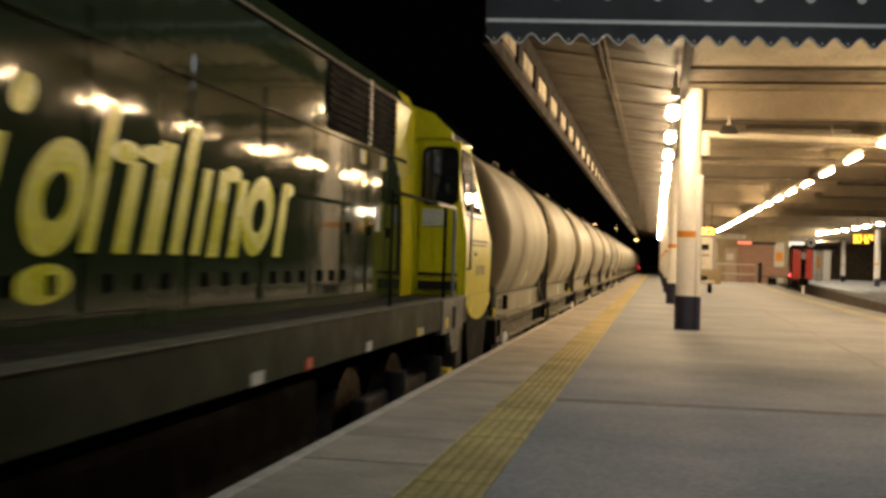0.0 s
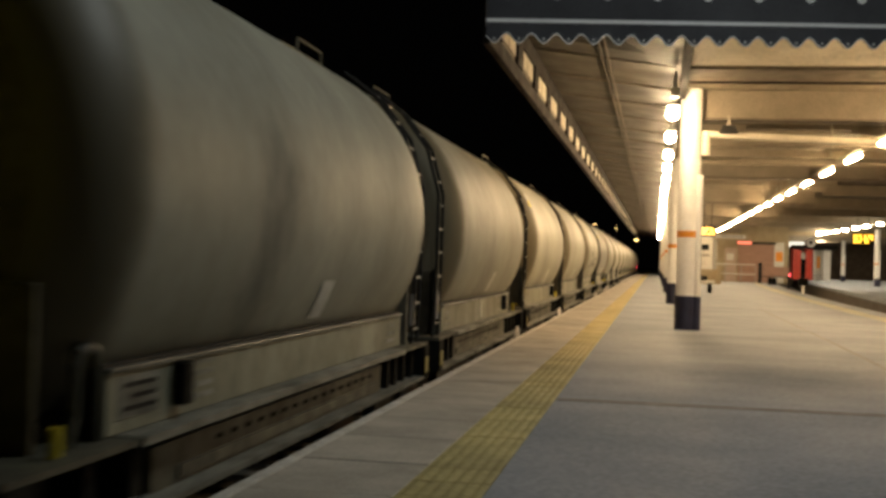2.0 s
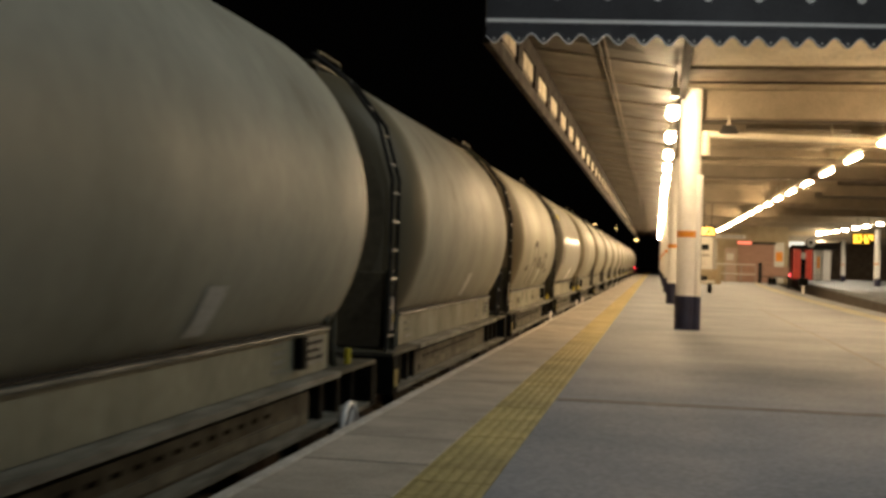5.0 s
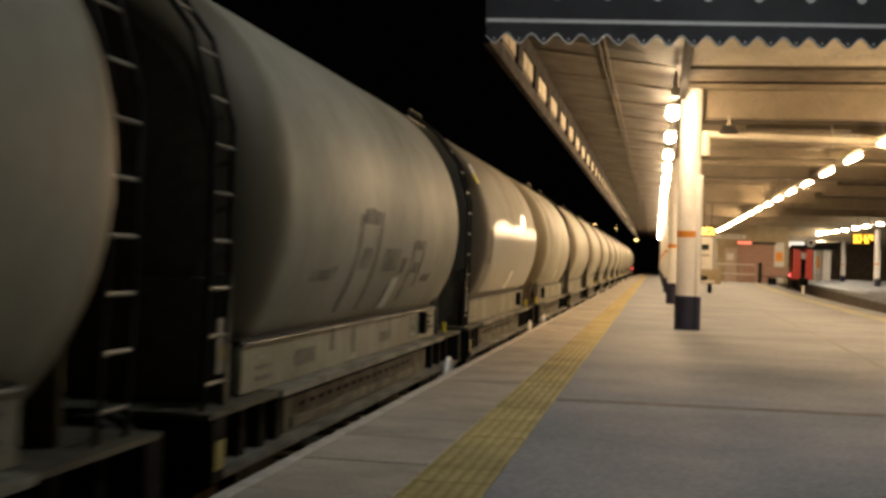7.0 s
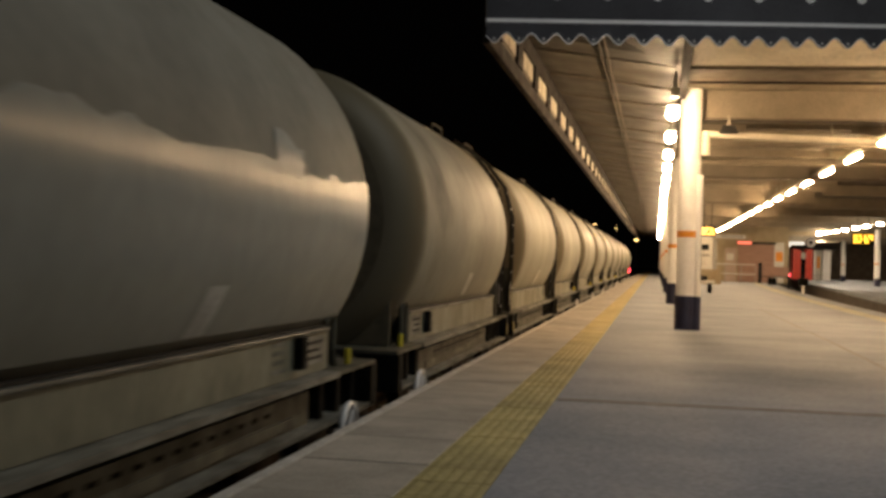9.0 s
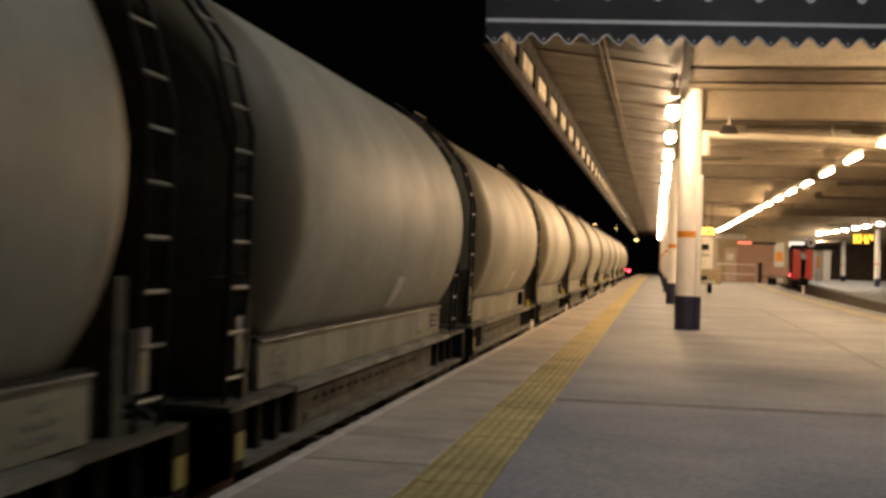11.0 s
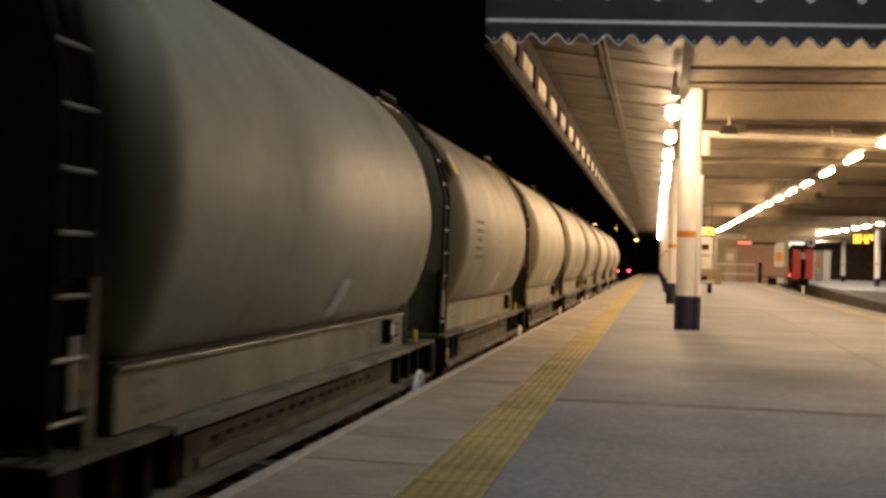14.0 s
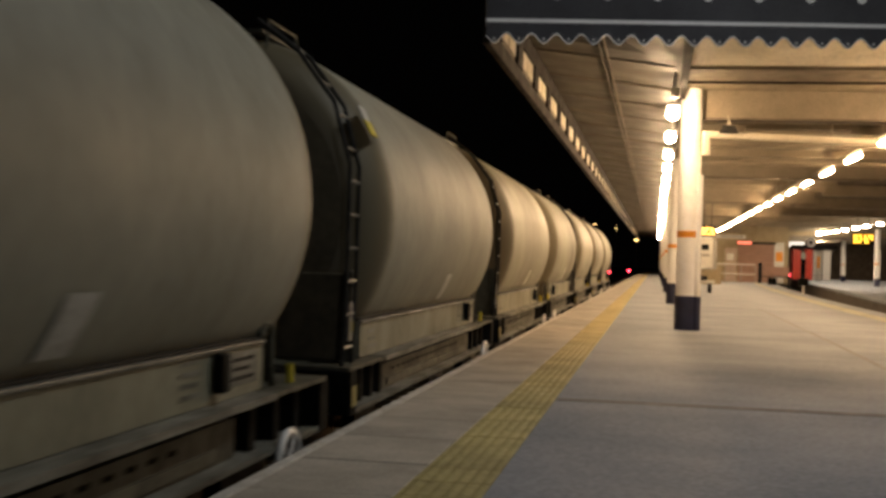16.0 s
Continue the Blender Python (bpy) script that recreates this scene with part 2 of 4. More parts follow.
def sweep(bm, pts, r, seg=8):
    """One bent bar through points that lie in a plane of constant y."""
    side = Vector((0, 1, 0))
    pts = [Vector(p) for p in pts]
    rings = []
    for i, p in enumerate(pts):
        along = (pts[min(i + 1, len(pts) - 1)] - pts[max(i - 1, 0)]).normalized()
        out = along.cross(side).normalized()
        rings.append([bm.verts.new(p + r * (math.cos(2 * math.pi * k / seg) * out + math.sin(2 * math.pi * k / seg) * side)) for k in range(seg)])
    for a, b in zip(rings, rings[1:]):
        for k in range(seg):
            j = (k + 1) % seg
            bm.faces.new((a[k], a[j], b[j], b[k]))
    bm.faces.new(rings[0])
    bm.faces.new(rings[-1])
    bmesh.ops.recalc_face_normals(bm, faces=bm.faces)
    return bm


def rounded(x0, x1, z0, z1, r):
    """Outline of a rectangle with rounded corners."""
    out = []
    for cx, cz, a0 in ((x1 - r, z1 - r, 0), (x0 + r, z1 - r, 90), (x0 + r, z0 + r, 180), (x1 - r, z0 + r, 270)):
        out += [(cx + r * math.cos(radians(a0 + k * 22.5)), cz + r * math.sin(radians(a0 + k * 22.5))) for k in range(5)]
    return out


def mesh_of(name, bm, material, smooth=False):
    me = bpy.data.meshes.new(name)
    bm.to_mesh(me)
    bm.free()
    me.materials.append(material)
    if smooth:
        for p in me.polygons:
            p.use_smooth = True
        me.set_sharp_from_angle(angle=radians(35))
    return me


def part(name, bm, material, parent=None, label="", smooth=False, at=None):
    ob = new(name, mesh_of(name, bm, material, smooth))
    if parent:
        ob.parent = parent
    if at is not None:
        ob.matrix_basis = at
    if label:
        ob["label"] = label
    return ob


def boxpart(name, dims, material, parent=None, label="", bevel=0.0, at=None):
    return part(name, box(bmesh.new(), *dims, bevel), material, parent, label, at=at)


def structure(name, bm, material, label, category, smooth=False):
    return tagged(part(name, bm, material, None, label, smooth), label, category, kind="structure")


def thing(name, label, category, group="", at=None):
    ob = new(name)
    ob.empty_display_size = 0.2
    if at is not None:
        ob.matrix_basis = at
    return tagged(ob, label, category, group)


# ---- ground, tracks and platforms ----
bm = bmesh.new()
box(bm, -400, 400, -60, 700, RAIL - 0.6, RAIL - 0.22)
structure("ground", bm, BALLAST, "dark oily ballast along the railway tracks", "ground")


def rail(name, x, y0, y1, slope=0.0):
    bm = bmesh.new()
    prof = [(-0.07, -0.16), (0.07, -0.16), (0.07, -0.145), (0.012, -0.12), (0.012, -0.04), (0.036, -0.028), (0.036, 0), (-0.036, 0), (-0.036, -0.028), (-0.012, -0.04), (-0.012, -0.12), (-0.07, -0.145)]
    prism(bm, prof, y0, y1)
    ob = structure(name, bm, RAILSTEEL, "worn steel running rail on ballast", "rail")
    ob.matrix_basis = pose(x, 0, RAIL, 0, 0, slope)
    return ob


rail("rail_1", TRACK - 0.7535, -40, 320)
rail("rail_2", TRACK + 0.7535, -40, 320)
rail("rail_3", 6.9, -40, 140)
rail("rail_4", 8.4, -40, 140)
bm = bmesh.new()
for i in range(230):
    box(bm, TRACK - 1.25, TRACK + 1.25, -10 + i * 0.65, -10 + i * 0.65 + 0.26, RAIL - 0.30, RAIL - 0.165)
tagged(part("sleepers", bm, SLEEPER), "row of stained concrete sleepers under the rails", "sleepers", kind="stuff")

EDGE = -1.953
RIGHT_EDGE = [(6.05, -12), (6.05, 36), (6.35, 50), (7.1, 70), (9.0, 98), (10.2, 118)]
bm = bmesh.new()
prism(bm, [(EDGE + 0.06, -12)] + RIGHT_EDGE + [(EDGE + 0.06, 260)], RAIL - 0.25, -0.06, "z")
structure("platform_wall", bm, BRICKWALL, "sooty brick platform wall under the coping", "platform")
bm = bmesh.new()
prism(bm, [(-0.772, -12)] + RIGHT_EDGE + [(9.0, 260), (-0.772, 260)], -0.06, 0.0, "z")
structure("pavement", bm, TARMAC, "worn grey tarmac platform surface", "pavement")
bm = bmesh.new()
box(bm, -0.77, 6.0, 9.80, 9.98, -0.01, 0.003)
structure("trim_1", bm, CROSSBAND, "dark band across the platform", "joint")
CRACK = [(2.58, 13.0), (2.66, 20.0), (2.74, 34.0), (2.79, 34.0), (2.73, 20.0), (2.65, 13.0)]
structure("trim_7", prism(bmesh.new(), CRACK, -0.01, 0.003, "z"), SEAM, "dark worn seam along the platform", "joint")
bm = bmesh.new()
prism(bm, [(5.02, 5), (5.46, 5), (5.46, 34), (5.62, 46), (6.05, 62), (6.7, 80), (7.9, 98), (7.5, 98), (6.28, 80), (5.62, 62), (5.18, 46), (5.02, 34)], -0.01, 0.004, "z")
structure("trim_2", bm, YLINE, "worn yellow tactile strip along the curved platform edge", "strip")
coping_base = structure("kerb", box(bmesh.new(), EDGE + 0.02, -0.776, -12, 260, -0.10, -0.012), BRICKWALL, "mortar bed under coping and tactile slabs", "kerb")
nosing = structure("trim_3", box(bmesh.new(), EDGE - 0.012, EDGE + 0.062, -12, 260, -0.075, 0.003, 0.008), NOSING, "worn white painted platform nosing", "edge")

FAR_EDGE = [(7.6, 20), (8.76, 49), (9.73, 65), (12.4, 105), (16, 150)]
bm = bmesh.new()
prism(bm, FAR_EDGE + [(60, 150), (60, 20)], -0.16, -0.02, "z")
structure("platform_far", bm, TARMAC, "opposite platform with pale worn surface", "platform")

structure("platform_far_wall", prism(bmesh.new(), [(x + 0.12, y) for x, y in FAR_EDGE] + [(60, 150), (60, 20)], RAIL - 0.25, -0.161, "z"), DARKWALL, "dark wall under the opposite platform", "platform")

# ---- canopy ----
CY0, CY1 = 14.0, 150.0
GX = 0.32
structure("ceiling_1", prism(bmesh.new(), [(GX, 4.19), (-1.98, 4.46), (-1.98, 4.54), (GX, 4.27)], CY0 + 0.33, CY1), SOFFIT, "stained boarded soffit sloping up to the eaves, darkened below cream", "ceiling")
bm = bmesh.new()
# ribbed decking
ribs = []
first_bay = [(15.05 + 0.235 * i + dy, z) for i in range(17) for dy, z in ((0.0, 4.19), (0.14, 4.19), (0.155, 4.205), (0.21, 4.205), (0.225, 4.19))]
structure("ceiling_4", prism(bmesh.new(), first_bay + [(19.10, 4.3), (15.05, 4.3)], GX, 6.2, "x"), CEILLIT, "cream ribbed decking at the canopy's end, brightened for lamplight", "ceiling")
y = 19.12
while y < CY1:
    ribs += [(y, 4.19), (y + 0.16, 4.19), (y + 0.18, 4.215), (y + 0.25, 4.215), (y + 0.27, 4.19)]
    y += 0.27
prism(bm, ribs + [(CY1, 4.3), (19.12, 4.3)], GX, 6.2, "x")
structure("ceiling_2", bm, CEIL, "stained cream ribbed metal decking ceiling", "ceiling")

bm = bmesh.new()
box(bm, GX - 0.03, GX + 0.09, CY0 + 0.36, CY1, 3.98, 4.185)
structure("beam_1", bm, EAVES, "dusty longitudinal girder over the columns", "beam")
n = 2
for i in range(10):
    y = 21.5 + 14.1 * i
    bm = bmesh.new()
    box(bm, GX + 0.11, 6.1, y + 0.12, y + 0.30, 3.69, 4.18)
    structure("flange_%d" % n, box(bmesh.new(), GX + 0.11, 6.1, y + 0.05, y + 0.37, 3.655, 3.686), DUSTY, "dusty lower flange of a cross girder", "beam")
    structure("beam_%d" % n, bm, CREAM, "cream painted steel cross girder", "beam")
    n += 1
for i in range(40):
    y = 15.6 + 2.82 * i
    if y < 21 or abs((y - 21.5 + 7.05) % 14.1 - 7.05) < 0.6:
        continue
    bm = bmesh.new()
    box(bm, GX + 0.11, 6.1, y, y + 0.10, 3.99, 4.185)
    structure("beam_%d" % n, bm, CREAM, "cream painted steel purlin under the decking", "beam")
    n += 1
structure("beam_%d" % n, box(bmesh.new(), GX + 0.11, 6.1, 19.15, 20.40, 4.155, 4.186), DUSTY, "wide brown board under the decking", "beam")
structure("beam_%d" % (n + 1), box(bmesh.new(), GX + 0.11, 6.1, 20.401, 20.45, 4.12, 4.186), EAVES, "dark lip of the board under the decking", "beam")
n += 2
bm = bmesh.new()
for i in range(52):
    y = 16.5 + i * 2.5
    xa, xb = GX - 0.11, -1.95
    za, zb = 4.19 + 0.1174 * (GX - xa), 4.19 + 0.1174 * (GX - xb)
    ya, yb = y + 0.098 * (xa + 1.8), y + 0.098 * (xb + 1.8)
    ring = [[bm.verts.new(p) for p in ((x, yy, z - 0.022), (x, yy + 0.035, z - 0.022), (x, yy + 0.035, z), (x, yy, z))] for x, yy, z in ((xa, ya, za), (xb, yb, zb))]
    for k in range(4):
        bm.faces.new((ring[0][k], ring[0][(k + 1) % 4], ring[1][(k + 1) % 4], ring[1][k]))
    bm.faces.new(ring[0])
    bm.faces.new(ring[1])
bmesh.ops.recalc_face_normals(bm, faces=bm.faces)
structure("trim_4", bm, DUSTY, "thin brown cover battens across the soffit", "batten")
structure("trim_5", box(bmesh.new(), -0.935, -0.905, CY0 + 0.35, CY1, 4.285, 4.345), DUSTY, "brown batten along the soffit", "batten")
structure("trim_8", box(bmesh.new(), -0.845, -0.815, CY0 + 0.35, CY1, 4.275, 4.335), DUSTY, "brown batten along the soffit", "batten")

structure("ceiling_3", box(bmesh.new(), 6.25, 42, 15.2, 160, 4.40, 4.6), DUSTY, "dim brown roof over the middle tracks", "ceiling")
for i in range(12):
    y = 30 + i * 9.4
    bm = bmesh.new()
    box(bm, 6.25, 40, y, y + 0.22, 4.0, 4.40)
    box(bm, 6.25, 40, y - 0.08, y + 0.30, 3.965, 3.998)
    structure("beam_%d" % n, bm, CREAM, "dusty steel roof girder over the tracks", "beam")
    n += 1

# side valance over the platform edge
structure("valance_rail_1", box(bmesh.new(), -2.08, -1.985, CY0 + 0.03, CY1, 3.64, 3.84, 0.01), EAVES, "dusty brown lower eaves beam", "eaves beam")
structure("valance_rail_2", box(bmesh.new(), -2.06, -1.985, CY0 + 0.03, CY1, 4.20, 4.455), EAVES, "dusty brown upper eaves beam", "eaves beam")
side = structure("valance_panels", box(bmesh.new(), -2.05, -2.02, CY0 + 0.03, CY1, 3.842, 4.198), BRICKWALL, "backing of the eaves panels", "eaves")
pane = mesh_of("pane", box(bmesh.new(), -2.015, -2.00, 0, 0.74, 3.93, 4.18), PIPECREAM)
post = mesh_of("post", box(bmesh.new(), -2.03, -1.97, 0, 0.62, 3.842, 4.198), EAVES)
for i in range(36):
    for nm, me, dy in (("post", post, 0.0), ("pane", pane, 0.70), ("pane", pane, 1.53)):
        ob = new(nm, me)
        ob.parent = side
        ob.matrix_basis = pose(0, 14.45 + i * 2.35 + dy, 0)

# end valance with scalloped lower edge
SC = 0.2875
poly = [(-2.03, 4.75), (-2.03, 3.70)]
x = -2.03
steps = 10
lower = []
while x < 6.3:
    for k in range(steps):
        u = k / steps
        lower.append((x + u * SC, 3.69 + 0.056 * math.sin(2 * math.pi * u + 2.6)))
    x += SC
poly = [(-2.03, 4.75)] + lower + [(lower[-1][0], 4.75)]
valance = structure("valance", prism(bmesh.new(), poly, -0.02, 0.02), CHARCOAL, "charcoal painted end valance with scalloped edge", "valance")
bm = bmesh.new()
for i in range(len(lower) - 1):
    (xa, za), (xb, zb) = lower[i], lower[i + 1]
    prism(bm, [(xa, za - 0.003), (xb, zb - 0.003), (xb, zb + 0.013), (xa, za + 0.013)], -0.026, -0.0205)
part("edge_piping", bm, WHITE, valance, "white painted scalloped edging")
part("stripe", box(bmesh.new(), -2.03, 6.27, -0.028, -0.021, 3.878, 3.922), WHITE, valance, "white painted stripe")
disc = mesh_of("disc", tube(bmesh.new(), (0, -0.028, 0), (0, -0.021, 0), 0.055, 20), WHITE)
for i in range(14):
    ob = new("disc", disc)
    ob.parent = valance
    ob.matrix_basis = pose(-1.79 + 0.575 * i, 0, 4.205)
hole = mesh_of("hole", tube(bmesh.new(), (0, -0.027, 0), (0, -0.021, 0), 0.014, 10), PALE)
for i in range(28):
    ob = new("hole", hole)
    ob.parent = valance
    ob.matrix_basis = pose(-2.03 + SC * (i + 0.33), 0, 3.69)

valance.matrix_basis = Matrix.Translation((-2.03, CY0, 0)) @ pose(0, 0, 0, 0, 0, 5.6) @ Matrix.Translation((2.03, 0, 0))

# ---- columns ----
def column(at):
    c = thing("platform_column", "white steel canopy column with navy base and orange band", "column", "canopy columns", at)
    part("shaft", tube(bmesh.new(), (0, 0, 0.55), (0, 0, 4.17), 0.185, 28), WHITE, c, "white glossy shaft", True)
    b = tube(tube(bmesh.new(), (0, 0, 0), (0, 0, 0.59), 0.200, 28), (0.17, -0.10, 0), (0.17, -0.10, 0.585), 0.075, 16)
    part("base", b, NAVY, c, "navy painted base", True)
    part("band", tube(bmesh.new(), (0, 0, 1.60), (0, 0, 1.71), 0.19, 28), ORANGE, c, "orange band", True)
    part("downpipe", tube(bmesh.new(), (0.17, -0.10, 0.586), (0.17, -0.10, 2.68), 0.06, 14), WHITE, c, "white downpipe", True)
    return c


col = column(pose(0.53, 21.5, 0))
for i in range(1, 9):
    copy_thing(col, pose(0.50, 21.5 + 14.1 * i, 0))

# ---- lamps ----
def tube_lamp(at, length, w, h, label, glowing, group, cap=0.3):
    l = thing("tube_lamp", label, "lamp", group, at)
    bm = box(bmesh.new(), -w / 2, w / 2, -length / 2, length / 2, -h, 0, h * 0.4)
    part("diffuser", bm, glowing, l, "glowing diffuser", True)
    boxpart("housing", (-w * cap, w * cap, -length * (0.2 + cap * 0.87), length * (0.2 + cap * 0.87), 0.002, 0.05), GREYMETAL, l)
    for s in (-1, 1):
        part("hanger", tube(bmesh.new(), (0, s * length * 0.36, 0.05), (0, s * length * 0.36, 0.58), 0.012, 8), GREYMETAL, l)
    return l


lamp = tube_lamp(pose(0.20, 20.4, 3.72), 0.22, 0.19, 0.20, "glowing square canopy lantern hung beside the columns", LANTERN, "lamps beside the columns", 0.55)
for i in range(1, 26):
    copy_thing(lamp, pose(0.20, 20.4 + 3.9 * i, 3.72))
lamp2 = tube_lamp(pose(4.3, 20.0, 3.66), 1.75, 0.11, 0.06, "glowing long fluorescent tube lamp under the canopy", FLUO, "lamps over the platform edge")
for i in range(-1, 17):
    if i:
        copy_thing(lamp2, pose(4.3, 20.0 + 4.27 * i, 3.66))
structure("conduit", box(bmesh.new(), 4.24, 4.36, CY0 + 0.1, 92, 3.715, 3.78), CREAM, "cream lamp trunking", "trunking")


# ---- train ----
def tank_wagon(at, flip=False):
    """Two-axle cement tank; local origin at its middle on the track centre, z from the platform level."""
    w = thing("tank_wagon", "dirty grey cement tank wagon on two axles", "tank wagon", "wagons of the freight train", at)
    R, ZC, HB = 1.40, 1.42, 3.05
    prof = [(0.0, -HB - 0.42)] + [(R * 0.78 * k / 4, -HB - 0.42 + 0.10 * (k / 4) ** 2) for k in range(1, 5)]
    for k in range(1, 9):
        a = k / 8 * math.pi / 2
        prof.append((R * 0.78 + R * 0.22 * math.sin(a), -HB + 0.12 - 0.44 * math.cos(a)))
    prof += [(R, -HB * 0.5), (R, 0)]
    def spun(line):
        bm = bmesh.new()
        seg = 64
        rings = []
        for r, y in line:
            if r < 1e-6:
                rings.append([bm.verts.new((0, y, ZC))])
            else:
                rings.append([bm.verts.new((r * math.cos(2 * math.pi * i / seg), y, ZC + r * math.sin(2 * math.pi * i / seg))) for i in range(seg)])
        for a, b in zip(rings, rings[1:]):
            for i in range(seg):
                j = (i + 1) % seg
                if len(a) == 1:
                    bm.faces.new((a[0], b[j], b[i]))
                else:
                    bm.faces.new((a[i], a[j], b[j], b[i]))
        bmesh.ops.recalc_face_normals(bm, faces=bm.faces)
        return bm

    rim = 4
    barrel = [(r, y + 0.20) for r, y in prof[rim:-1]] + [(R, 0)] + [(r, -y) for r, y in reversed(prof[rim:-1])]
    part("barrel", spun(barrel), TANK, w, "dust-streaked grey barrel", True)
    # end caps in the dark colour that paints their shade
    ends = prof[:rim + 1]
    part("tank_end", spun([(r, y + 0.20) for r, y in ends]), ENDSHADE, w, "domed tank end darkened for shade", True)
    part("tank_end", spun([(r, -y) for r, y in ends]), ENDSHADE, w, "domed tank end darkened for shade", True)
    for s in (-1, 1):
        boxpart("skirt", (s * 1.17, s * 1.215, -3.0, 2.75, 0.345, 0.605), SKIRT, w, "pale dusty side skirt")
        boxpart("rib", (s * 1.19, s * 1.235, -3.0, 2.75, 0.606, 0.624), LEDGE, w, "pale worn rib", 0.004)
        # dark strip that paints the shadow line over the rib
        boxpart("rib_groove", (s * 1.15, s * 1.205, -3.0, 2.75, 0.626, 0.640), DARKMETAL, w)
        boxpart("ledge", (s * 0.9, s * 1.345, -2.65, 2.65, 0.302, 0.34), LEDGE, w, "scuffed steel ledge")
        boxpart("solebar", (s * 1.10, s * 1.225, -2.25, 2.30, 0.03, 0.235), FRAME, w, "grimy solebar")
        # dark strip in place of the shadow between ledge and solebar
        boxpart("solebar_web", (s * 1.05, s * 1.12, -2.25, 2.30, 0.236, 0.30), DARKMETAL, w)
        # solid black blocks and black brackets stand in for the shaded frame recess
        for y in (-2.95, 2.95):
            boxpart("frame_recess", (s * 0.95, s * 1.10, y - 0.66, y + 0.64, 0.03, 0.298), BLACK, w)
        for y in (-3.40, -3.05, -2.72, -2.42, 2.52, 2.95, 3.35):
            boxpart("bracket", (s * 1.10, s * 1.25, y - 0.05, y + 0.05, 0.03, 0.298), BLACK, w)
        boxpart("solebar_flange", (s * 1.15, s * 1.335, -3.6, 3.6, 0.0, 0.03), LEDGE, w)
        for y in (-2.6, 2.6):
            part("wheel", tube(bmesh.new(), (s * 0.68, y, RAIL + 0.46), (s * 0.81, y, RAIL + 0.46), 0.46, 28), RAILSTEEL, w, "", True)
            boxpart("axle_guard", (s * 1.08, s * 1.18, y - 0.35, y + 0.35, -0.55, 0.0), DARKMETAL, w)
        boxpart("valve_box", (s * 1.215, s * 1.28, 1.96, 2.07, 0.40, 0.60), BLACK, w, "tall black valve box on the skirt", 0.01)
        boxpart("data_panel", (s * 1.214, s * 1.219, 2.22, 2.66, 0.40, 0.58), LEDGE, w, "pale worn data panel")
        for k in range(3):
            boxpart("panel_writing", (s * 1.2195, s * 1.2215, 2.26, 2.60 - 0.07 * (k % 2), 0.43 + 0.05 * k, 0.452 + 0.05 * k), DARKMETAL, w, "line of small unreadable writing")
    for s in (-1, 1):
        # headstocks black as well, their shade put into the colour
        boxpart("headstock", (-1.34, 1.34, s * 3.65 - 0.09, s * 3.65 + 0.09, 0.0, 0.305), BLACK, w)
        boxpart("end_deck", (-1.33, 1.33, s * 3.2 - 0.54, s * 3.2 + 0.54, 0.308, 0.335), FRAME, w, "grimy end deck")
        # end sheet takes the same painted shade as the caps
        boxpart("end_sheet", (-1.14, 1.14, s * 3.20 - 0.02, s * 3.20 + 0.02, 0.337, 0.98), ENDSHADE, w, "end sheet below the tank, darkened for shade", 0.01)
        boxpart("saddle", (-1.0, 1.0, s * 2.75 - 0.09, s * 2.75 + 0.09, 0.33, 1.0), FRAME, w)
        for x in (-0.865, 0.865):
            bm = tube(bmesh.new(), (x, s * 3.74, 0.14), (x, s * 3.96, 0.14), 0.09, 14)
            tube(bm, (x, s * 3.93, 0.14), (x, s * 3.985, 0.14), 0.22, 20)
            part("buffer", bm, DARKMETAL, w, "", True)
    return w


def add_ladder(w, end):
    """Side ladder at one end of a wagon (end -1 or 1), on both sides."""
    y0, y1 = (-3.63, -3.36) if end < 0 else (3.30, 3.57)
    pts = [(1.24, 0.30), (1.26, 1.0), (1.26, 1.75), (1.13, 2.2), (0.86, 2.55), (0.55, 2.78)]
    for s in (-1, 1):
        for y in (y0, y1):
            part("ladder_rail", sweep(bmesh.new(), [(s * x, y, z) for x, z in pts], 0.016), DARKMETAL, w, "", True)
        rung = mesh_of("rung", tube(bmesh.new(), (0, y0, 0), (0, y1, 0), 0.012, 8), LEDGE)
        z = 0.46
        while z < 2.7:
            for a, b in zip(pts, pts[1:]):
                if a[1] <= z <= b[1]:
                    x = a[0] + (b[0] - a[0]) * (z - a[1]) / (b[1] - a[1])
                    ob = new("rung", rung)
                    ob.parent = w
                    ob.matrix_basis = pose(s * x, 0, z)
            z += 0.236


def handwheel(w):
    for s in (-1, 1):
        bm = bmesh.new()
        seg, R, r = 28, 0.20, 0.022
        vs = [[bm.verts.new((s * 1.36 + r * math.sin(2 * math.pi * j / 8), 2.85 + (R + r * math.cos(2 * math.pi * j / 8)) * math.cos(2 * math.pi * i / seg), -0.10 + (R + r * math.cos(2 * math.pi * j / 8)) * math.sin(2 * math.pi * i / seg))) for j in range(8)] for i in range(seg)]
        for i in range(seg):
            for j in range(8):
                bm.faces.new((vs[i][j], vs[(i + 1) % seg][j], vs[(i + 1) % seg][(j + 1) % 8], vs[i][(j + 1) % 8]))
        for k in range(3):
            a = k * math.pi / 3
            tube(bm, (s * 1.36, 2.85 - R * math.cos(a), -0.10 - R * math.sin(a)), (s * 1.36, 2.85 + R * math.cos(a), -0.10 + R * math.sin(a)), 0.012, 6)
        tube(bm, (s * 1.26, 2.85, -0.10), (s * 1.38, 2.85, -0.10), 0.03, 10)
        part("handbrake_wheel", bm, WHITE, w, "white painted handbrake wheel", True)


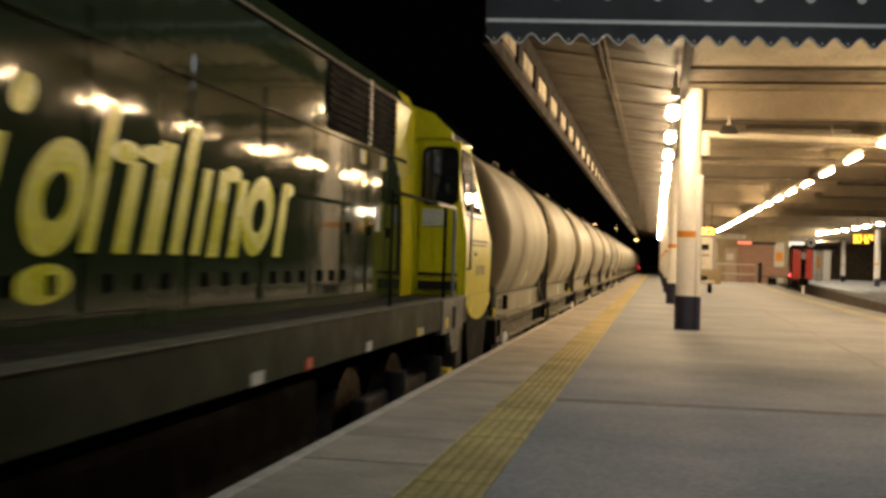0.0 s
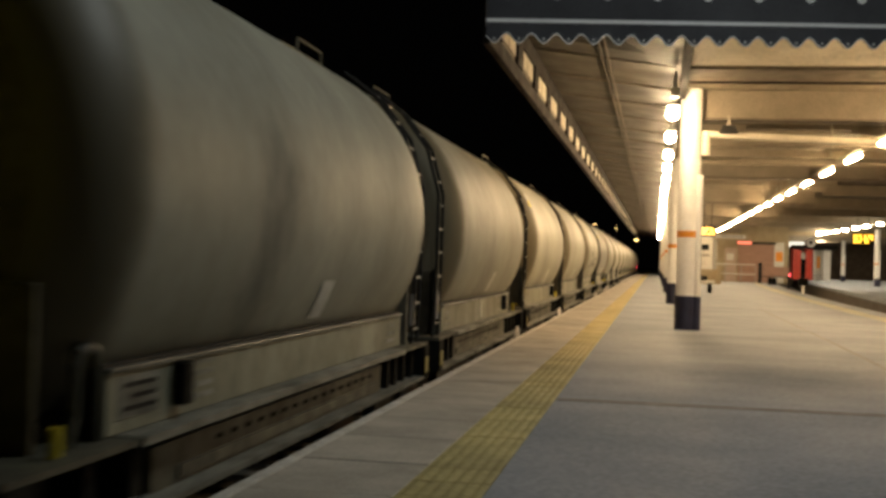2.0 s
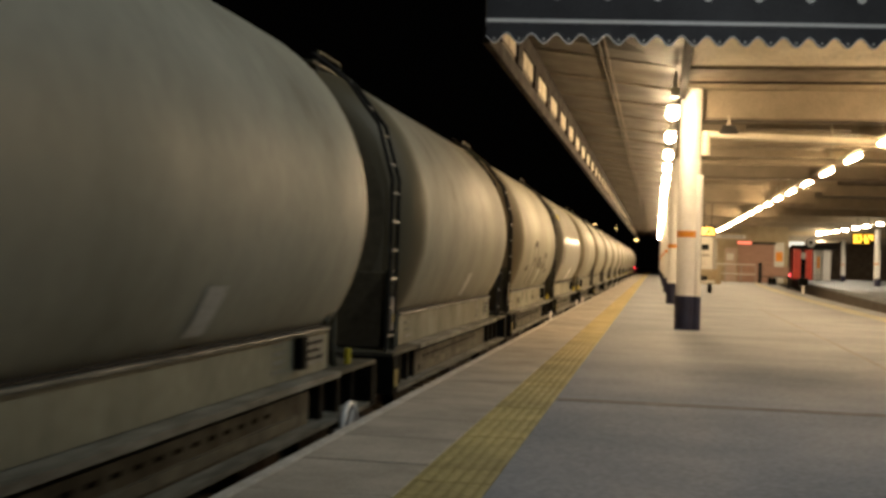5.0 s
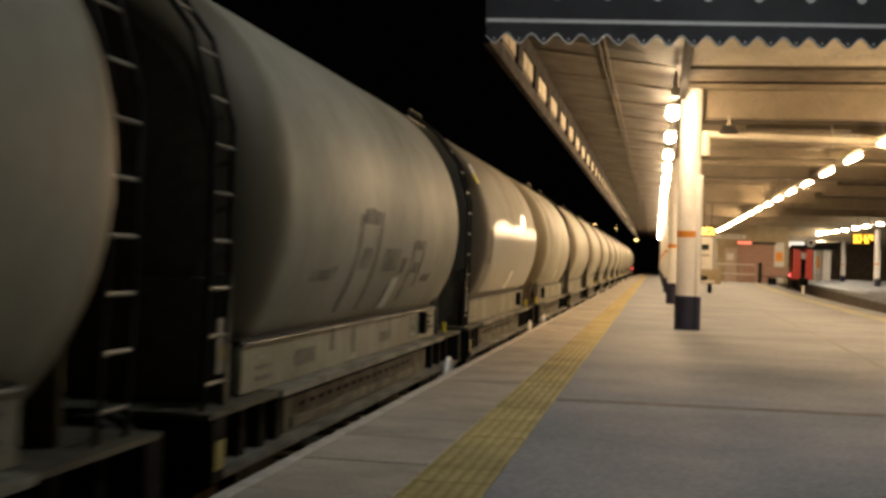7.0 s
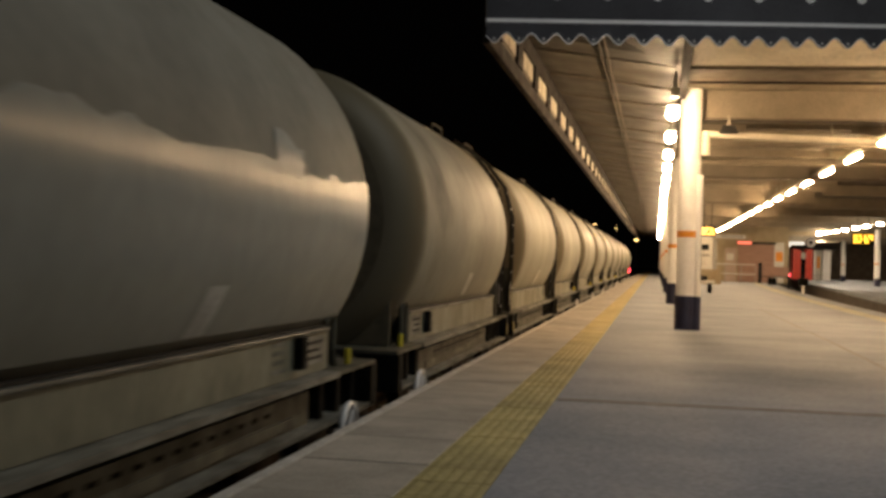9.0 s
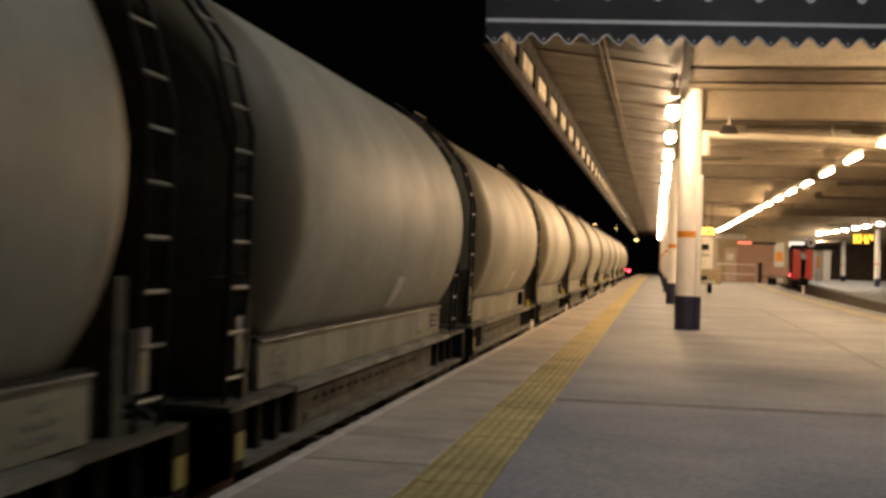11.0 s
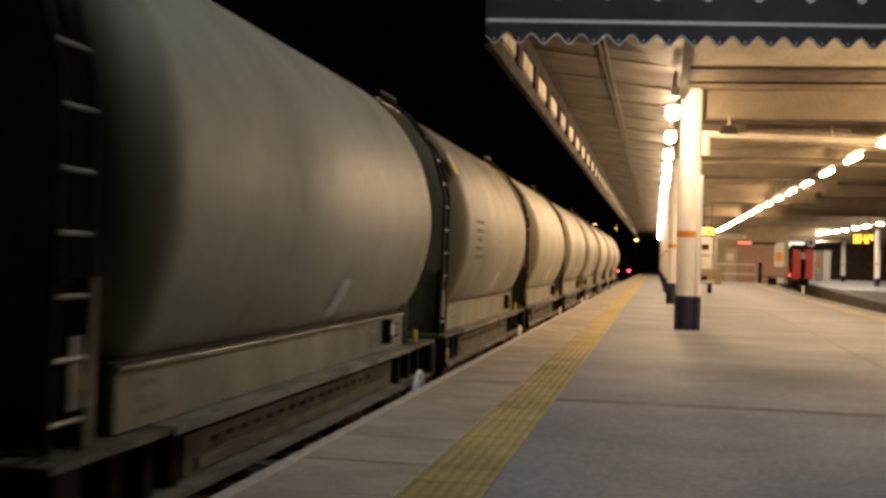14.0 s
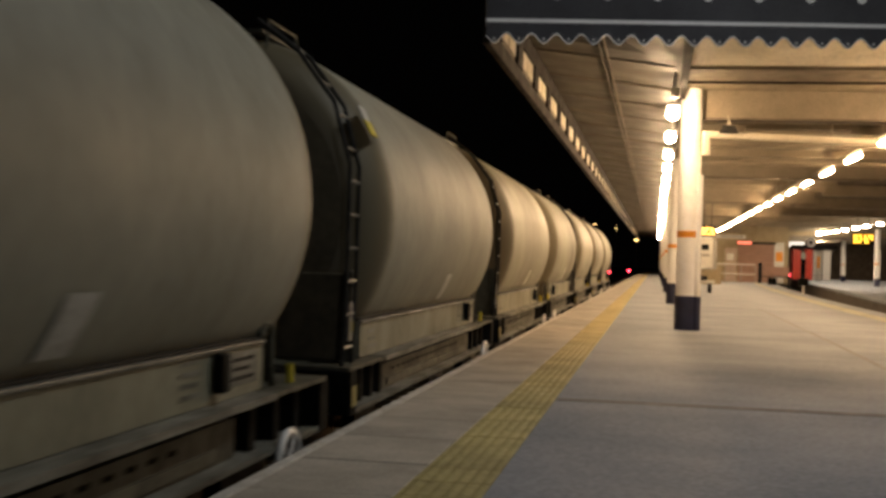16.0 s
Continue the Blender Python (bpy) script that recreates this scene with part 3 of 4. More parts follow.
def shell(bm, y0, y1, z0, z1, off, steps=8, ragged=0.0, s=1, lean=0.0):
    """A patch that follows the barrel between two heights, on the side s."""
    R, ZC = 1.40 + off, 1.42
    ny = max(2, int((y1 - y0) / 0.12)) if ragged else 2
    cols = []
    for j in range(ny + 1):
        y = y0 + (y1 - y0) * j / ny
        top = z1 + (ragged * (noise.noise((y * 1.1, 3.3, 0)) + 0.7 * noise.noise((y * 4.0, 7.1, 0))) if ragged else 0)
        a0, a1 = math.asin((z0 - ZC) / R), math.asin(min(0.98, (top - ZC) / R))
        cols.append([bm.verts.new((s * R * math.cos(a0 + (a1 - a0) * i / steps), y + lean * i / steps, ZC + R * math.sin(a0 + (a1 - a0) * i / steps))) for i in range(steps + 1)])
    for a, b in zip(cols, cols[1:]):
        for i in range(steps):
            bm.faces.new((a[i], b[i], b[i + 1], a[i + 1]) if s > 0 else (a[i], a[i + 1], b[i + 1], b[i]))
    return bm


def hoop(s, y0, y1):
    """Bent pipe over the wagon's end, in the plane of its side."""
    x, top, r = s * 1.19, 0.72, 0.07
    pts = [(y0, 0.335), (y0, top - r), (y0 + 0.02, top - 0.02), (y0 + r, top), (y1 - r, top), (y1 - 0.02, top - 0.02), (y1, top - r), (y1, 0.46), (y1 + 0.05, 0.335)]
    bm = bmesh.new()
    for (ya, za), (yb, zb) in zip(pts, pts[1:]):
        tube(bm, (x, ya, za), (x, yb, zb), 0.023, 8)
    return bm


def fittings(w):
    """Small parts that every wagon carries."""
    for s in (-1, 1):
        part("label_panel", shell(bmesh.new(), 0.16, 0.42, 0.70, 0.95, 0.009, 4, 0, s, 0.05), PALE, w, "small pale label panel")
        for k in range(16):
            boxpart("slot", (s * 1.224, s * 1.229, -1.9 + k * 0.22, -1.80 + k * 0.22, 0.165, 0.19), BLACK, w)
        boxpart("inner_panel", (s * 1.22, s * 1.24, -2.1, 2.0, 0.055, 0.115), FRAME, w)
        part("end_valve", tube(bmesh.new(), (s * 1.24, 3.22, 0.34), (s * 1.24, 3.22, 0.45), 0.024, 12), YLABEL, w, "yellow end valve", True)
        boxpart("ladder_plate", (s * 1.235, s * 1.25, -3.47, -3.31, 0.50, 0.78), GREYMETAL, w)
        boxpart("ladder_label", (s * 1.25, s * 1.255, -3.43, -3.37, 0.57, 0.64), DECALDARK, w)
        boxpart("corner_mark", (s * 1.27, s * 1.345, -3.70, -3.58, 0.06, 0.20), DECALDARK, w, "worn yellow corner patch")
        part("end_hoop", hoop(s, 2.79, 2.98), FRAME, w, "bent pipe hoop", True)
        boxpart("corner_post", (s * 1.15, s * 1.22, -3.30, -3.20, 0.33, 1.0), FRAME, w)
        for k in range(3):
            boxpart("text_bar", (s * 1.215, s * 1.219, -2.75, -2.45 - 0.05 * k, 0.40 + k * 0.06, 0.425 + k * 0.06), LEDGE, w, "line of small unreadable writing")
        for k in range(4):
            boxpart("text_bar", (s * 1.215, s * 1.219, 1.55, 1.80 - 0.03 * (k % 2), 0.40 + k * 0.055, 0.425 + k * 0.055), LEDGE, w, "line of small unreadable writing")
        part("brake_hose", tube(tube(bmesh.new(), (s * 0.4, 3.74, 0.10), (s * 0.42, 3.92, -0.25), 0.025, 8), (s * 0.42, 3.92, -0.25), (s * 0.40, 4.02, -0.28), 0.025, 8), BLACK, w, "", True)
    for x in (-0.42, 0.42):
        bm = tube(bmesh.new(), (x, -3.05, 2.68), (x, -3.0, 2.90), 0.012, 8)
        tube(bm, (x, -3.0, 2.90), (x, -2.3, 2.90), 0.012, 8)
        tube(bm, (x, -2.3, 2.90), (x, -2.25, 2.74), 0.012, 8)
        part("top_rail", bm, FRAME, w, "", True)
    boxpart("top_walkway", (-0.40, 0.40, -3.1, -1.9, 2.79, 2.815), FRAME, w)
    for y in (-1.2, 1.2):
        part("hatch", tube(bmesh.new(), (0, y, 2.78), (0, y, 2.845), 0.26, 20), FRAME, w, "", True)
    boxpart("coupler", (-0.08, 0.08, -3.98, 3.98, 0.08, 0.20), DARKMETAL, w)


def travelled(t):
    return 6.0415 * (t - 8) - 0.01104 * (t - 8) ** 2 / 2


TIMES = [0, 2, 4, 6, 8, 10, 12, 14, 16]
PITCH = 8.07
REVERSED = (0, 6, 13)
WAGONS = []


def wagon_place(k):
    return (-29.06 if k < 6 else -28.86) + PITCH * k


first = tank_wagon(pose(TRACK, wagon_place(0), 0))
add_ladder(first, -1)
handwheel(first)
fittings(first)
WAGONS.append(first)
for k in range(1, 17):
    WAGONS.append(copy_thing(first, pose(TRACK, wagon_place(k), 0)))
for k, w in enumerate(WAGONS):
    if k in (3, 7):
        add_ladder(w, 1)
        for ob in list(w.children):
            if ob.name.startswith(("end_valve", "end_hoop", "handbrake_wheel", "valve_box")):
                bpy.data.objects.remove(ob)
for ob in first.children:
    if ob.name.startswith(("barrel", "tank_end")):
        ob.location.y = -0.20
for k in REVERSED:
    for ob in WAGONS[k].children:
        if ob.name.startswith("label_panel"):
            ob.location.y = -0.55


NAME_BARS = [(-11.36, 0.17, 1.09, 1.58), (-10.35, 0.15, 1.09, 1.82), (-9.99, 0.17, 1.09, 1.56), (-9.66, 0.22, 1.09, 1.70), (-9.29, 0.16, 1.09, 1.83), (-8.98, 0.14, 1.09, 1.60),
             (-8.72, 0.18, 1.08, 1.61), (-8.37, 0.18, 1.08, 1.58), (-7.46, 0.17, 1.09, 1.61), (-12.0, 0.20, 1.08, 1.62)]
NAME_DISCS = [(-10.57, 1.34, 0.29, 0.27), (-10.66, 0.95, 0.26, 0.09), (-7.79, 1.36, 0.30, 0.27), (-9.48, 1.62, 0.22, 0.05), (-10.88, 1.76, 0.10, 0.09), (-7.14, 1.57, 0.14, 0.05), (-9.86, 1.60, 0.16, 0.06), (-8.30, 1.60, 0.15, 0.05)]


def locomotive(at):
    """Local y counts from the rear end of its cab, along the train; x from the track centre."""
    l = thing("diesel_locomotive", "dark green diesel locomotive with yellow cab and yellow lettering", "locomotive", "", at)
    for s in (-1, 1):
        sole = boxpart("solebar", (s * 1.2, s * 1.35, -21.0, -2.3, 0.41, 0.70), GREENSOLE, l, "dark green solebar", 0.012)
        boxpart("solebar_edge", (s * 1.22, s * 1.365, -21.0, -2.3, 0.701, 0.713), STEPGREY, l, "pale scuffed walkway edge")
        boxpart("step_panel", (s * 1.3, s * 1.362, -3.9, -2.62, 0.36, 0.70), STEPGREY, l, "grey step panel", 0.01)
        boxpart("step_recess", (s * 1.3, s * 1.368, -3.32, -3.14, 0.40, 0.62), BLACK, l)
        boxpart("step_label", (s * 1.3, s * 1.366, -3.72, -3.58, 0.42, 0.52), YLABEL, l)
        for y, m, w in ((-9.55, PALE, 0.20), (-8.55, REDPAINT, 0.14), (-7.0, PALE, 0.16), (-5.1, YLABEL, 0.12), (-4.93, PALE, 0.10)):
            boxpart("solebar_mark", (s * 1.34, s * 1.354, y, y + w, 0.42, 0.49), m, l)
        part("jacking_bracket", plate(bmesh.new(), [(s * 1.30, -3.4, 0.36), (s * 1.30, -2.7, 0.36), (s * 1.30, -2.85, 0.14), (s * 1.30, -3.2, 0.14)], 0.05 * s), STEPGREY, l)
        # hand rail along the walkway
        part("walkway_rail", tube(bmesh.new(), (s * 1.30, -6.05, 1.64), (s * 1.30, -4.05, 1.64), 0.018, 10), BLACK, l, "black walkway rail", True)
        bm = tube(bmesh.new(), (s * 1.30, -4.04, 1.64), (s * 1.30, -3.02, 1.64), 0.02, 10)
        tube(bm, (s * 1.30, -3.03, 1.645), (s * 1.30, -2.98, 1.60), 0.02, 10)
        tube(bm, (s * 1.30, -2.98, 1.61), (s * 1.30, -2.98, 0.70), 0.02, 10)
        part("handrail", bm, GREYMETAL, l, "pale steel handrail", True)
        part("handrail_post", tube(bmesh.new(), (s * 1.30, -3.55, 0.70), (s * 1.30, -3.55, 1.64), 0.018, 10), BLACK, l)
        for y in (-6.04,):
            part("handrail_post", tube(bmesh.new(), (s * 1.30, y, 0.70), (s * 1.30, y, 1.64), 0.012, 8), BLACK, l)
    boxpart("walkway", (-1.33, 1.33, -21.0, -2.2, 0.66, 0.699), DARKMETAL, l)
    outline = [(-0.75, 0.70), (0.75, 0.70), (0.75, 2.70), (0.66, 2.88), (0.28, 3.05), (-0.28, 3.05), (-0.66, 2.88), (-0.75, 2.70)]
    hood = part("hood", prism(bmesh.new(), outline, -20.0, -3.05), GREEN, l, "glossy dark green hood")
    part("hood_end", prism(bmesh.new(), [(x * 0.985, z) for x, z in outline], -3.04, -2.45), YELLOW, l, "yellow hood end")
    for s in (-1, 1):
        x = s * 0.772
        flank = [(x, y, z) for y, z in ((-3.03, 0.92), (-3.03, 2.70), (-3.57, 2.70), (-3.57, 2.09), (-3.34, 1.98), (-3.20, 1.75), (-3.15, 1.40), (-3.12, 0.92))]
        part("hood_flank", plate(bmesh.new(), flank[::-1] if s > 0 else flank, 0.02), YELLOW, l, "yellow flank curving into the green hood")
    for s in (-1, 1):
        vent = boxpart("hood_vent", (s * 0.752, s * 0.768, -3.34, -3.16, 0.92, 1.66), BLACK, l, "narrow black slatted vent")
        for k in range(14):
            boxpart("vent_slat", (s * 0.768, s * 0.778, -3.335, -3.165, 0.935 + k * 0.052, 0.952 + k * 0.052), DARKMETAL, vent)
    part("hood_neck", prism(bmesh.new(), [(x * 0.90, z) for x, z in outline], -2.46, -2.2), YELLOW, l)
    for s in (-1, 1):
        x = s * 0.752
        # doors, hinges and small labels
        for y in (-5.5, -4.7, -3.92):
            door = boxpart("hood_door", (x - 0.01 * s, x + 0.012 * s, y + 0.02, y + 0.76, 0.80, 2.10), GREEN, l, "", 0.006)
            boxpart("label", (x + 0.012 * s, x + 0.016 * s, y + 0.50, y + 0.60, 1.95, 2.07), PALE, door)
            boxpart("warning_label", (x + 0.012 * s, x + 0.017 * s, y + 0.60, y + 0.70, 1.95, 2.07), YLABEL, door)
            boxpart("latch", (x + 0.012 * s, x + 0.03 * s, y + 0.10, y + 0.16, 1.30, 1.40), BLACK, door)
        boxpart("notice", (x + 0.012 * s, x + 0.018 * s, -4.36, -4.16, 1.35, 1.58), PALE, l)
        for y in (-15.5, -14.2, -12.9, -11.6, -10.3, -9.0, -7.7, -6.5):
            boxpart("side_door", (x - 0.01 * s, x + 0.010 * s, y + 0.02, y + 1.18, 0.80, 2.25), GREEN, l, "", 0.006)
            for k in range(3):
                boxpart("latch", (x + 0.010 * s, x + 0.03 * s, y + 0.25 + k * 0.36, y + 0.31 + k * 0.36, 0.90, 0.99), BLACK, l)
        bm = box(bmesh.new(), x, x + 0.015 * s, -6.12, -3.60, 2.13, 2.73)
        grille = part("grille", bm, BLACK, l, "black radiator grille")
        for k in range(9):
            boxpart("slat", (x + 0.015 * s, x + 0.03 * s, -6.10, -3.62, 2.16 + k * 0.062, 2.18 + k * 0.062), BLACK, grille)
        boxpart("grille_post", (x, x + 0.03 * s, -4.74, -4.68, 2.13, 2.73), GREYMETAL, l)
        boxpart("gutter", (x, x + 0.03 * s, -20.0, -3.05, 2.095, 2.125), GREEN, l)
        boxpart("roof_edge", (s * 0.74, s * 0.775, -20.0, -3.05, 2.69, 2.715), DUSTY, l, "rusty roof edge")
        # company name as plain slanted bars and discs
        xo = x + 0.017 * s

        def bar(y, w, z0, z1, lean=0.38):
            t = lean * (z1 - z0)
            a = [(xo, y, z0), (xo, y + w, z0), (xo, y + w + t, z1), (xo, y + t, z1)]
            part("name_bar", plate(bmesh.new(), a if s > 0 else a[::-1], 0.004), DECAL, l, "yellow slanted bar of the painted name")

        def disc(y, z, ry, rz):
            bm = bmesh.new()
            inner = 0.42 if rz > 0.15 else 0.0
            ring = [[bm.verts.new((xo, y + 0.38 * f * rz * math.sin(2 * math.pi * i / 28) + f * ry * math.cos(2 * math.pi * i / 28), z + f * rz * math.sin(2 * math.pi * i / 28))) for i in range(28)] for f in (1.0, max(inner, 0.02))]
            for i in range(28):
                j = (i + 1) % 28
                bm.faces.new((ring[0][i], ring[0][j], ring[1][j], ring[1][i]))
            part("name_ring", bm, DECAL, l, "yellow ring of the painted name")

        for y, w, z0, z1 in NAME_BARS:
            bar(y, w, z0, z1)
        for y, z, ry, rz in NAME_DISCS:
            disc(y, z, ry, rz)
    # cab: yellow above, black skirt below
    lv = [(0.70, -0.10, -2.2, 1.30), (1.0, 0.0, -2.2, 1.30), (1.36, 0.0, -2.2, 1.30), (1.75, -0.28, -2.2, 1.232), (2.1, -0.55, -2.2, 1.171), (2.45, -0.80, -2.2, 1.11)]
    bm = ring_body(bmesh.new(), lv)
    bmesh.ops.bevel(bm, geom=[e for e in bm.edges if abs(e.verts[0].co.z - e.verts[1].co.z) > 0.1], offset=0.06, segments=3, affect="EDGES")
    cab = part("cab", bm, YELLOW, l, "scuffed yellow cab", True)
    part("cab_roof", ring_body(bmesh.new(), [(2.452, -0.78, -2.2, 1.13), (2.50, -0.80, -2.2, 1.13), (2.72, -0.98, -2.2, 0.90), (2.88, -1.2, -2.2, 0.45)]), GREEN, l, "dark cab roof")
    part("cab_back", prism(bmesh.new(), [(-1.13, 2.455), (1.13, 2.455), (1.13, 2.51), (0.90, 2.73), (0.45, 2.885), (-0.45, 2.885), (-0.90, 2.73), (-1.13, 2.51)], -2.235, -2.203), YELLOW, l, "yellow upper back wall of the cab")
    part("cab_skirt", ring_body(bmesh.new(), [(-0.20, -0.50, -1.55, 1.27), (0.1, -0.38, -1.75, 1.285), (0.42, -0.24, -1.95, 1.295), (0.698, -0.11, -2.2, 1.297)]), BLACK, l, "black skirt under the cab")
    boxpart("cab_floor_edge", (-1.29, 1.29, -2.6, -2.21, 0.45, 0.66), DARKMETAL, l)
    for s in (-1, 1):
        arc = [(s * 1.303, -0.11, 0.70)] + [(s * 1.303, -1.12 + 1.0 * math.cos(math.pi * i / 20), 0.70 - 0.30 * math.sin(math.pi * i / 20)) for i in range(1, 20)] + [(s * 1.303, -2.15, 0.70)]
        part("warning_panel", plate(bmesh.new(), arc[::-1] if s > 0 else arc, 0.006), YELLOW, l, "rounded yellow panel edge")

        def on_side(y, z, off):
            hw = 1.30 if z < 1.36 else 1.30 - (z - 1.36) * 0.1743
            return (s * (hw + off), y, z)
        quad = [(-1.95, 1.66), (-0.66, 1.66), (-0.98, 2.40), (-1.82, 2.40)]
        frame_ = [on_side(y, z, 0.012) for y, z in quad]
        win = part("cab_window", plate(bmesh.new(), frame_ if s > 0 else frame_[::-1], 0.01), BLACK, l, "black framed cab side window")
        inner = [(-1.88, 1.73), (-0.78, 1.73), (-1.05, 2.34), (-1.76, 2.34)]
        g = [on_side(y, z, 0.018) for y, z in inner]
        part("pane", plate(bmesh.new(), g if s > 0 else g[::-1], 0.006), GLASS, win)
        mull = [on_side(y, z, 0.022) for y, z in ((-1.36, 1.73), (-1.32, 1.73), (-1.40, 2.34), (-1.44, 2.34))]
        part("mullion", plate(bmesh.new(), mull if s > 0 else mull[::-1], 0.006), BLACK, win)
        sill = [on_side(y, z, 0.03) for y, z in ((-1.95, 1.60), (-0.66, 1.60), (-0.66, 1.64), (-1.95, 1.64))]
        part("window_sill", plate(bmesh.new(), sill if s > 0 else sill[::-1], 0.02), GREYMETAL, win)
        # unreadable writing on the cab side
        for y0, y1, z0, z1 in ((-1.75, -0.45, 1.315, 1.335), (-1.70, -0.55, 1.27, 1.285), (-1.52, -1.30, 1.15, 1.19)):
            boxpart("writing", (s * 1.30, s * 1.304, y0, y1, z0, z1), FRAME, l, "line of small unreadable writing")
        boxpart("number_panel", (s * 1.30, s * 1.304, -1.30, -0.62, 0.92, 1.04), DECALDARK, l, "number shown as a plain dark bar")
        boxpart("cab_seam", (s * 1.298, s * 1.304, -2.15, -0.15, 0.69, 0.702), BLACK, l)
        bm = tube(bmesh.new(), (s * 1.34, -2.06, 1.0), (s * 1.34, -2.06, 2.1), 0.014, 8)
        for z in (1.0, 2.1):
            tube(bm, (s * 1.20, -2.06, z), (s * 1.34, -2.06, z), 0.012, 8)
        part("grab_rail", bm, GREYMETAL, l, "pale steel grab rail", True)
        # door in the cab's inner wall above the walkway
        x0, x1 = (0.78, 1.22) if s > 0 else (-1.22, -0.78)
        door = boxpart("cab_door", (x0, x1, -2.235, -2.202, 0.76, 2.42), YELLOW, l, "yellow cab door", 0.01)
        part("door_window_frame", prism(bmesh.new(), rounded(x0 + 0.01, x1 - 0.01, 1.70, 2.36, 0.09), -2.252, -2.236), BLACK, door)
        part("door_pane", prism(bmesh.new(), rounded(x0 + 0.045, x1 - 0.045, 1.735, 2.325, 0.07), -2.258, -2.2525), GLASS, door)
        boxpart("door_notice", (x0 + 0.03, x0 + 0.27, -2.244, -2.236, 1.47, 1.66), PALE, door, "white notice")
        boxpart("door_bar", (x0, x1, -2.26, -2.236, 0.92, 0.95), DARKMETAL, door)
        boxpart("kick_plate", (x0, x1, -2.25, -2.236, 0.76, 0.86), DARKMETAL, door)
        part("cab_lamp", tube(bmesh.new(), (s * 0.85, -0.03, 0.95), (s * 0.85, 0.03, 0.95), 0.10, 16), PALE, l, "round end lamp", True)
    # bogie, fuel tank and buffers
    for y0 in (-3.6, -17.2):
        for s in (-1, 1):
            bm = box(bmesh.new(), s * 0.98, s * 1.12, y0 - 2.4, y0 + 2.4, -0.35, -0.05, 0.03)
            part("bogie_frame", bm, DARKMETAL, l)
            for dy in (-1.8, 0, 1.8):
                part("wheel", tube(bmesh.new(), (s * 0.68, y0 + dy, RAIL + 0.53), (s * 0.82, y0 + dy, RAIL + 0.53), 0.53, 28), RAILSTEEL, l, "", True)
                boxpart("axle_box", (s * 1.10, s * 1.24, y0 + dy - 0.2, y0 + dy + 0.2, -0.55, -0.20), DARKMETAL, l, "", 0.03)
                part("spring", tube(bmesh.new(), (s * 1.15, y0 + dy + 0.35, -0.30), (s * 1.15, y0 + dy + 0.35, 0.10), 0.10, 14), DARKMETAL, l, "", True)
            boxpart("sand_box", (s * 1.0, s * 1.26, y0 + 1.2, y0 + 1.6, -0.10, 0.36), DARKMETAL, l, "", 0.02)
            boxpart("yellow_mark", (s * 1.12, s * 1.25, y0 + 0.75, y0 + 1.05, -0.12, -0.07), YLABEL, l)
    boxpart("fuel_tank", (-0.9, 0.9, -13.6, -6.6, -0.62, 0.20), BLACK, l, "", 0.08)
    for x in (-0.865, 0.865):
        bm = tube(bmesh.new(), (x, -0.25, 0.14), (x, 0.22, 0.14), 0.10, 14)
        tube(bm, (x, 0.20, 0.14), (x, 0.25, 0.14), 0.23, 20)
        part("buffer", bm, DARKMETAL, l, "", True)
    return l


LOCO0 = -33.1
loco = locomotive(pose(TRACK, LOCO0, 0))


# ---- wagons that look different ----
def on_both(w, name, y0, y1, z0, z1, material, label, ragged=0.0, lean=0.0, off=0.005):
    for s in (-1, 1):
        part(name, shell(bmesh.new(), y0, y1, z0, z1, off, 10, ragged, s, lean), material, w, label, True)


washed = WAGONS[5]
washed["label"] = "cement tank wagon with a washed pale lower barrel"
for ob in washed.children:
    if ob.name.startswith("barrel"):
        ob.data = ob.data.copy()
        ob.data.materials[0] = TANKDARK
on_both(washed, "washed_patch", -2.30, 3.04, 0.69, 1.60, CLEAN, "washed pale paint with ragged edge", 0.08)
on_both(washed, "washed_spot", 0.95, 1.45, 1.55, 1.78, CLEAN, "washed pale spot", 0.10, 0.06, 0.007)
on_both(washed, "stencil_panel", -2.78, -2.36, 1.06, 1.48, SMUDGE, "dark faded panel", 0.0, 0.0, 0.009)
marked = WAGONS[4]
marked["label"] = "dirty cement tank wagon with faint dark faded markings"
for y, w_, z0, z1 in ((-1.22, 0.12, 0.72, 1.40), (-0.62, 0.12, 0.72, 1.44), (-1.10, 0.48, 1.34, 1.44), (-1.02, 0.30, 1.02, 1.16), (-0.30, 0.60, 1.00, 1.18), (0.35, 0.22, 0.98, 1.10),
                      (0.72, 0.10, 0.74, 1.24), (1.16, 0.10, 0.86, 1.26), (0.80, 0.38, 1.18, 1.26), (0.86, 0.34, 0.98, 1.07), (-2.15, 0.55, 0.95, 1.03), (1.40, 0.40, 0.90, 0.98)):
    on_both(marked, "faded_mark", y, y + w_, z0, z1, SMUDGE, "faint dark faded mark", 0.03, 0.05)
for s in (-1, 1):
    for y, w_, z0, z1 in ((-1.20, 0.10, 0.46, 0.63), (-0.60, 0.12, 0.40, 0.63), (-2.0, 0.45, 0.42, 0.52), (0.30, 0.40, 0.42, 0.50), (0.62, 0.08, 0.50, 0.63)):
        boxpart("faded_mark", (s * 1.214, s * 1.219, y, y + w_, z0, z1), SMUDGE, marked, "faint dark faded mark")
lettered = WAGONS[10]
lettered["label"] = "dirty cement tank wagon with faint lines of worn writing"
for k in range(5):
    on_both(lettered, "worn_writing", -2.25, -1.55 - 0.12 * (k % 3), 1.12 + 0.10 * k, 1.16 + 0.10 * k, SMUDGE, "line of small unreadable writing")
